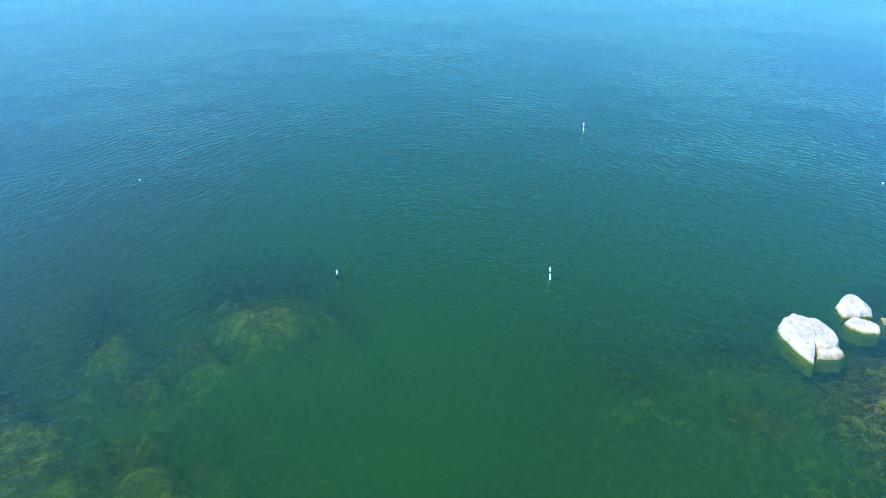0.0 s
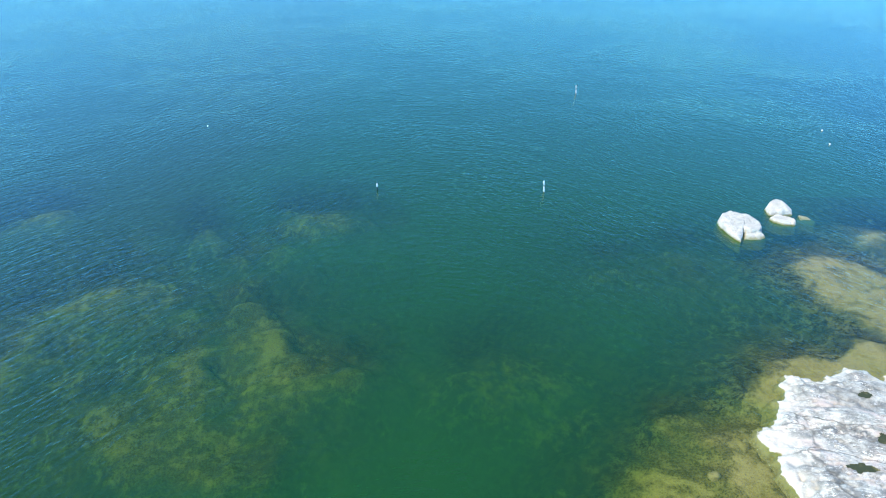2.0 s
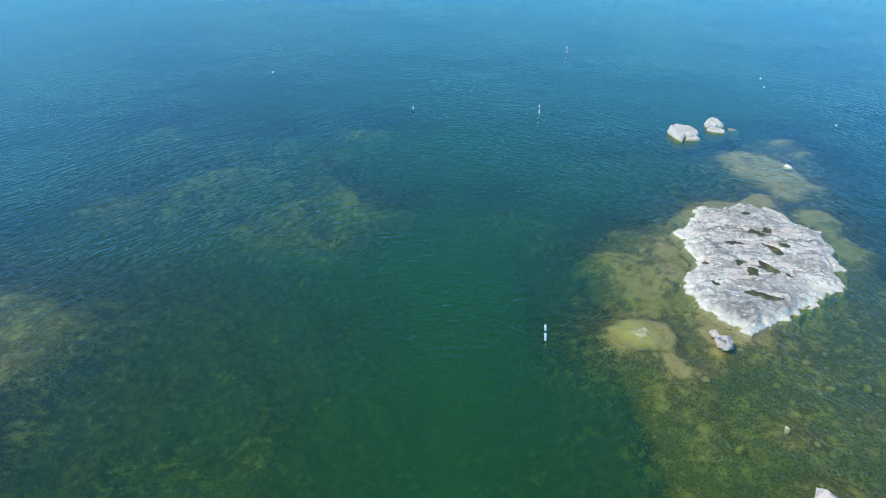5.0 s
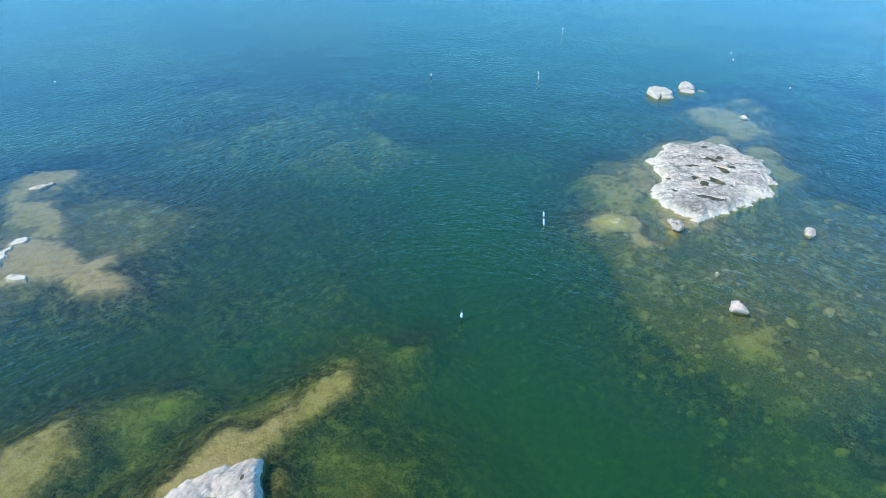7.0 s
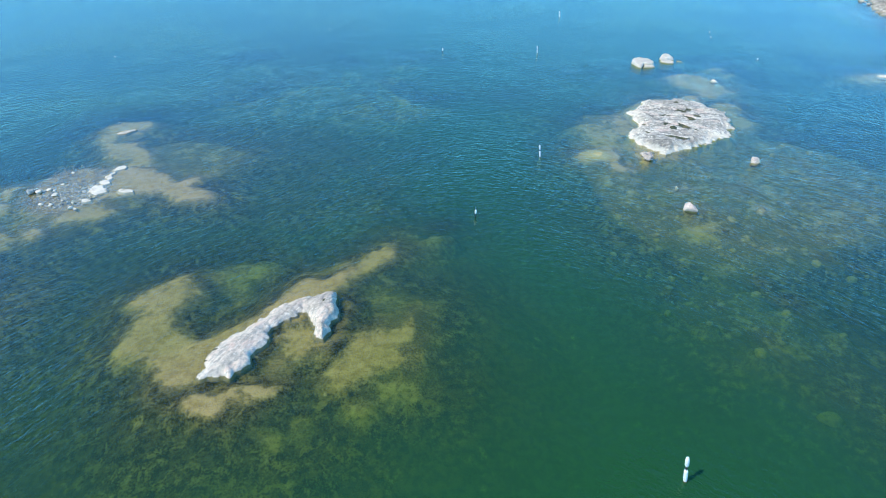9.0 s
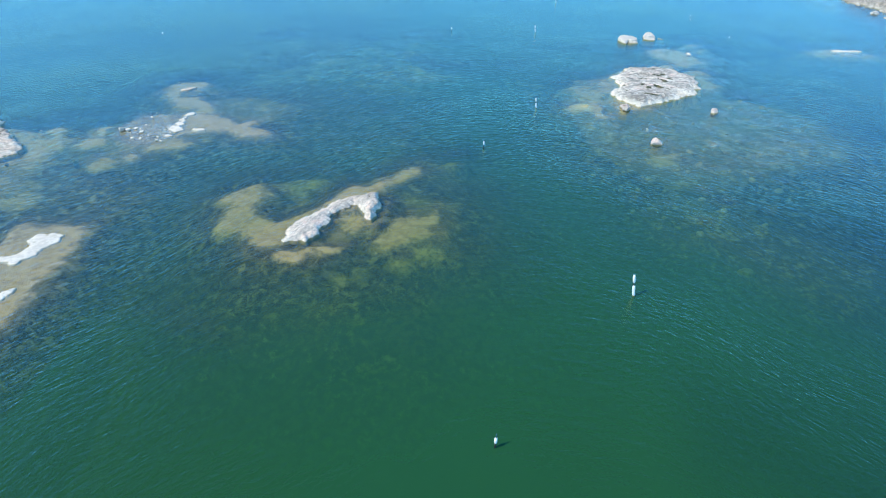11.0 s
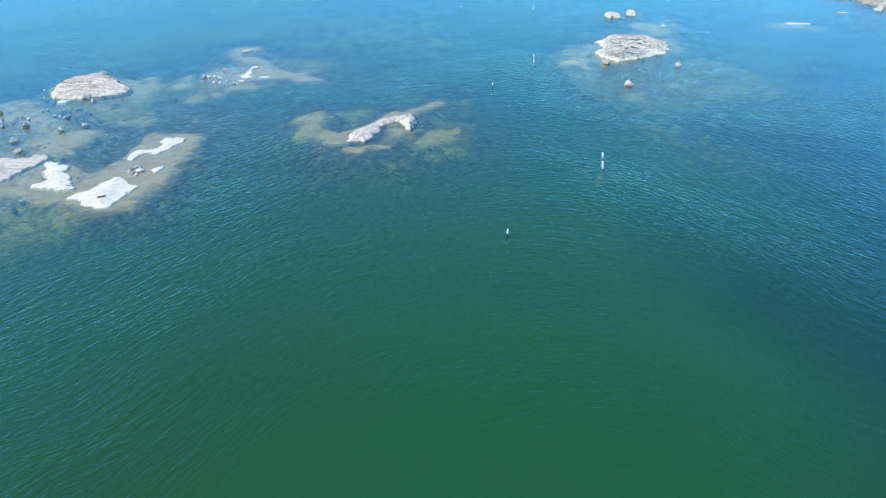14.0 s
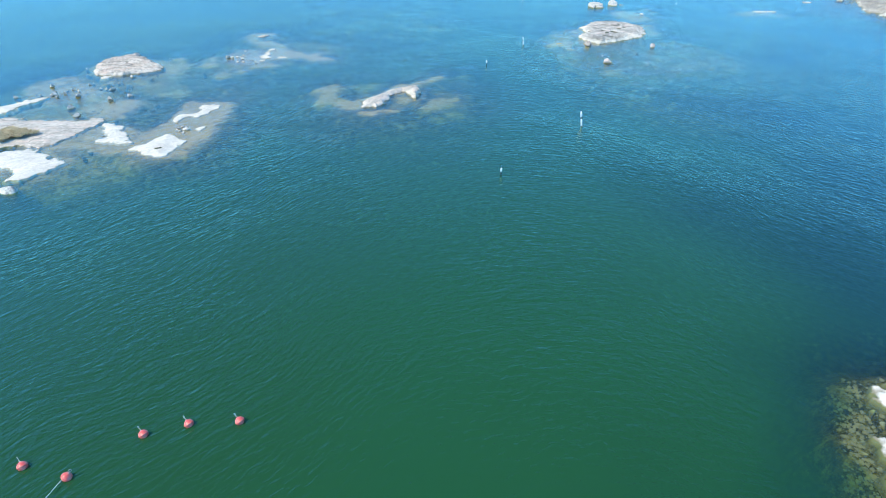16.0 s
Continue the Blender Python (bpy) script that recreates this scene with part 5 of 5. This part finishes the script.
for x, y, size in ((-49.3, -17.1, 0.8), (-48.6, -16.5, 0.6), (-47.3, -17.7, 0.7), (-47.7, -19.6, 0.5), (-46.7, -19.8, 0.6), (-44.3, -20.4, 0.6), (-43.9, -20.4, 0.45), (-44.7, -19.3, 0.5), (-48.1, -16.6, 0.45), (-47.9, -15.2, 0.45), (-48.4, -12.3, 0.45), (-48.9, -9.7, 0.5), (-46.2, -9.9, 0.45), (-46.1, -18.8, 0.4), (-50.9, 3.6, 0.5)):
    stone(PALE_STONES[int(abs(x * 9)) % 6], x, y, size, x * 30, 0.6, 0.0, "bleached white stone in shallow water", group="larger stones by the shingle bank", stretch=1.2)
islet("rock_islet", [(-57.8, -69.9), (-57.3, -69.2), (-56.2, -68.9), (-55.7, -69.7), (-56.6, -70.3)], 0.7, 0.06, STONE, 230, "rounded grey rock standing alone in the sea", rise=0.4, rough=0.12)

# a small dark pile with one white stone on the sand flat, and slabs by the pinkish islet and the far shore
for x, y, size, turn in ((-46.1, -51.6, 0.5, 10), (-45.6, -51.2, 0.6, 70), (-45.2, -52.0, 0.55, 130), (-45.5, -52.6, 0.5, 40), (-44.9, -53.0, 0.45, 90), (-46.0, -52.2, 0.4, 160)):
    stone(STONES[int(turn) % 8], x, y, size, turn, 0.5, -0.2, "dark grey stone in a small pile on sand", group="stones of the small pile", stretch=1.3)
stone(PALE_STONES[3], -44.8, -52.1, 0.7, 20, 0.5, -0.3, "white stone in a small dark pile on sand", group="stones of the small pile", stretch=1.4)
islet("rock_islet", [(-66.3, -30.0), (-66.6, -28.6), (-65.3, -28.4), (-65.6, -30.0)], 0.1, 0.07, PALE, 171, "small white slab beside a pinkish islet", rise=0.4, rough=0.2, relief=0.35, skirt=1.3)
islet("rock_islet", [(89.9, 29.3), (92.0, 30.4), (93.3, 29.0), (92.0, 26.8), (89.3, 26.6)], 0.5, 0.12, PALE, 173, "white rock shelf at the foot of a rocky shore", rise=0.8, rough=0.3)
islet("rock_islet", [(89.6, 22.4), (91.6, 23.3), (90.9, 21.3), (89.1, 20.9)], 0.4, 0.12, PALE, 175, "white rock shelf at the foot of a rocky shore", rise=0.8, rough=0.3)

# stones off the near shore and the far shore
heap = []
for _ in range(640):
    s = rnd.random()
    heap.append((13.4 - 4.2 * s + abs(rnd.gauss(0, 1.5)) + 0.1, -96.3 - 9.5 * s + rnd.gauss(0, 0.6), 0.07 + 0.32 * rnd.random() ** 2.6, rnd.uniform(0, 360)))
stone_heap("shore_stones", SHORE_STONES, heap, "brown algae-covered stones in the shallows of the shore")
for x, y, size in ((14.0, -97.7, 0.5), (11.8, -102.0, 0.5), (12.2, -101.2, 0.4), (14.2, -98.9, 0.5), (14.1, -100.0, 0.6)):
    stone(PALE_STONES[int(x * 9) % 6], x, y, size, x * 30, 0.7, 0.0, "bleached white stone off the near shore", group="white stones off the near shore", stretch=1.2)
for i in range(34):
    s = i / 33
    x, y = 91.0 + 6 * s + rnd.gauss(0, 1.6), 22 + 70 * s + rnd.gauss(0, 1.0)
    stone(STONES[rnd.randrange(8)], x, y, rnd.uniform(0.8, 2.0), rnd.uniform(0, 360), 0.7, 0.0, "grey granite boulder on the rocky shore", "boulder", "boulders of the far shore", 1.2)


# dry grass on the long islet
def grass_clump(x, y, z, half_x, half_y, blades, parent):
    bm = bmesh.new()
    g = random.Random(9)
    for _ in range(blades):
        a = g.uniform(0, 6.283)
        r = math.sqrt(g.random()) * (1 + 0.25 * math.sin(3 * a + 1) + 0.2 * math.sin(7 * a))
        bx, by = half_x * r * math.cos(a), half_y * r * math.sin(a)
        h, lean_x, lean_y, w = g.uniform(0.06, 0.18) * (1.1 - 0.5 * r), g.gauss(0, 0.2), g.gauss(0, 0.2), g.uniform(0.03, 0.07)
        turn = g.uniform(0, 3.14)
        cx, cy = w * math.cos(turn), w * math.sin(turn)
        v = [bm.verts.new(p) for p in ((bx - cx, by - cy, -0.15), (bx + cx, by + cy, -0.15), (bx + lean_x * 0.5 + cx * 0.6, by + lean_y * 0.5 + cy * 0.6, h * 0.6), (bx + lean_x * 0.5 - cx * 0.6, by + lean_y * 0.5 - cy * 0.6, h * 0.6), (bx + lean_x * 1.3, by + lean_y * 1.3, h))]
        bm.faces.new((v[0], v[1], v[2], v[3]))
        bm.faces.new((v[3], v[2], v[4]))
    ob = part("grass_patch", bm, GRASS, parent, "patch of dry brown grass", False)
    ob.location = (x - parent.location.x, y - parent.location.y, z)
    return tagged(ob, kind="stuff")


grass_clump(-65.3, -54.8, 0.62, 2.2, 1.8, 5200, long_islet)


# ---- buoys and floats ----
def lathe(profile, seg=20):
    """A turned solid from (radius, height) pairs."""
    bm = bmesh.new()
    rings = []
    for r, h in profile:
        if r < 1e-4:
            rings.append([bm.verts.new((0, 0, h))])
        else:
            rings.append([bm.verts.new((r * math.cos(6.28318 * i / seg), r * math.sin(6.28318 * i / seg), h)) for i in range(seg)])
    for a, b in zip(rings, rings[1:]):
        for i in range(seg):
            j = (i + 1) % seg
            if len(a) == 1:
                bm.faces.new((a[0], b[j], b[i]))
            elif len(b) == 1:
                bm.faces.new((a[i], a[j], b[0]))
            else:
                bm.faces.new((a[i], a[j], b[j], b[i]))
    bmesh.ops.recalc_face_normals(bm, faces=bm.faces)
    return bm


def spar_buoy(x, y, turn, lean, size):
    """Two white floats on one dark pole."""
    ob = new("spar_buoy")
    part("lower_float", lathe([(0, -0.55), (0.07, -0.5), (0.085, -0.3), (0.12, 0.35), (0.12, 0.9), (0.085, 1.08), (0, 1.1)]), WHITE, ob)
    part("upper_float", lathe([(0, 1.36), (0.07, 1.38), (0.115, 1.50), (0.12, 1.95), (0.075, 2.16), (0, 2.2)]), WHITE, ob)
    part("pole", lathe([(0, 1.05), (0.055, 1.05), (0.055, 1.45), (0, 1.45)], 12), BLACK, ob, "black band between the floats")
    part("collar", lathe([(0, -0.3), (0.10, -0.28), (0.108, 0.02), (0.112, 0.10), (0, 0.10)]), FOUL, ob, "brown algae-fouled foot")
    ob.matrix_world = pose(x, y, 0, 0, lean, turn) @ Matrix.Scale(size, 4)
    return tagged(ob, "tall white spar buoy with a black band, afloat", "buoy", "spar buoys")


def stick_buoy(x, y, turn, lean, size):
    """A slim marker: black stem, white drum, dark tip."""
    ob = new("marker_buoy")
    part("stem", lathe([(0, -0.6), (0.05, -0.6), (0.055, 0.3), (0.05, 0.36), (0, 0.36)], 12), BLACK, ob, "black stem")
    part("drum", lathe([(0, 0.33), (0.06, 0.34), (0.09, 0.42), (0.09, 0.66), (0.055, 0.78), (0, 0.80)]), WHITE, ob)
    part("tip", lathe([(0, 0.77), (0.04, 0.78), (0.04, 0.98), (0.02, 1.10), (0, 1.12)], 12), TEAL, ob, "blue-black tip")
    ob.matrix_world = pose(x, y, 0, 0, lean, turn) @ Matrix.Scale(size, 4)
    return tagged(ob, "small white marker buoy on a black stem, afloat", "buoy", "marker buoys")


for x, y, turn, lean, size in ((17.4, 71.2, 0, -6, 0.55), (8.5, 39.2, 0, -5, 0.6), (3.25, -7.15, 0, -6, 0.68), (5.75, -50.65, 0, -8, 0.92)):
    spar_buoy(x, y, turn, lean, size)
for x, y, turn, lean, size in ((-8.65, 39.5, 0, 2, 0.95), (-4.7, -21.4, 60, 2, 1.0), (-5.95, -65.4, 0, 2, 1.05)):
    stick_buoy(x, y, turn, lean, size)


def mooring_buoy(x, y, turn, lean):
    """A red moulded buoy, tilted, with a galvanised rod and ring through it."""
    ob = new("mooring_buoy")
    r = 0.275
    prof = [(0, -0.95 * r)] + [(r * math.cos(a), r * 0.92 * math.sin(a)) for a in np.linspace(-1.35, -0.12, 8)] + [(r * 1.05, -0.03), (r * 1.05, 0.03)]
    prof += [(r * math.cos(a), r * 0.92 * math.sin(a)) for a in np.linspace(0.12, 1.3, 8)] + [(0.05, 0.97 * r), (0, 0.97 * r)]
    part("float", lathe(prof, 28), RED, ob)
    rod = part("rod", lathe([(0, -0.5), (0.018, -0.5), (0.018, 0.44), (0, 0.44)], 10), STEEL, ob, "galvanised steel rod")
    bm = bmesh.new()
    for i in range(16):
        for j in range(6):
            a, b = 6.28318 * i / 16, 6.28318 * j / 6
            bm.verts.new(((0.07 + 0.018 * math.cos(b)) * math.cos(a), 0.018 * math.sin(b), 0.5 + (0.07 + 0.018 * math.cos(b)) * math.sin(a)))
    bm.verts.ensure_lookup_table()
    for i in range(16):
        for j in range(6):
            bm.faces.new([bm.verts[((i + u) % 16) * 6 + (j + v) % 6] for u, v in ((0, 0), (1, 0), (1, 1), (0, 1))])
    bmesh.ops.recalc_face_normals(bm, faces=bm.faces)
    part("ring", bm, STEEL, rod, "galvanised steel ring")
    ob.matrix_world = pose(x, y, 0.10, 0, lean, turn)
    return tagged(ob, "round red plastic mooring buoy with a steel ring, afloat", "buoy", "mooring buoys")


for x, y, turn, lean in ((-24.4, -100.0, 150, 38), (-27.35, -100.2, 148, 40), (-29.7, -101.0, 145, 40), (-32.6, -103.9, 20, 35), (-35.4, -103.2, 140, 42)):
    mooring_buoy(x, y, turn, lean)

# the mooring line, from the ring of one buoy to a boat out of view
curve = bpy.data.curves.new("mooring_line", "CURVE")
curve.dimensions, curve.bevel_depth, curve.bevel_resolution = "3D", 0.016, 2
sp = curve.splines.new("POLY")
ends = (Vector((-32.75, -104.05, 0.12)), Vector((-33.2, -107.8, 0.66)))
sp.points.add(11)
for i in range(12):
    s = i / 11
    p = ends[0].lerp(ends[1], s)
    sp.points[i].co = (p.x, p.y, p.z - 0.2 * s * (1 - s), 1)
curve.materials.append(ROPE)
tagged(new("mooring_line", curve), "taut white mooring line running from a red buoy", "rope")

for x, y, size in ((44.6, 52.3, 1.0), (46.0, 56.8, 1.0), (46.9, 36.1, 1.0), (-66.5, 35.2, 0.7), (-32.3, 57.2, 0.6)):
    ob = new("float")
    part("body", lathe([(0, -0.09), (0.06, -0.07), (0.095, -0.01), (0.095, 0.04), (0.065, 0.09), (0, 0.11)]), WHITE, ob)
    part("eye", lathe([(0, 0.1), (0.025, 0.105), (0.025, 0.15), (0, 0.16)], 10), STEEL, ob)
    ob.matrix_world = pose(x, y, 0.03) @ Matrix.Scale(size, 4)
    tagged(ob, "small white float on the open water", "float", "white floats")
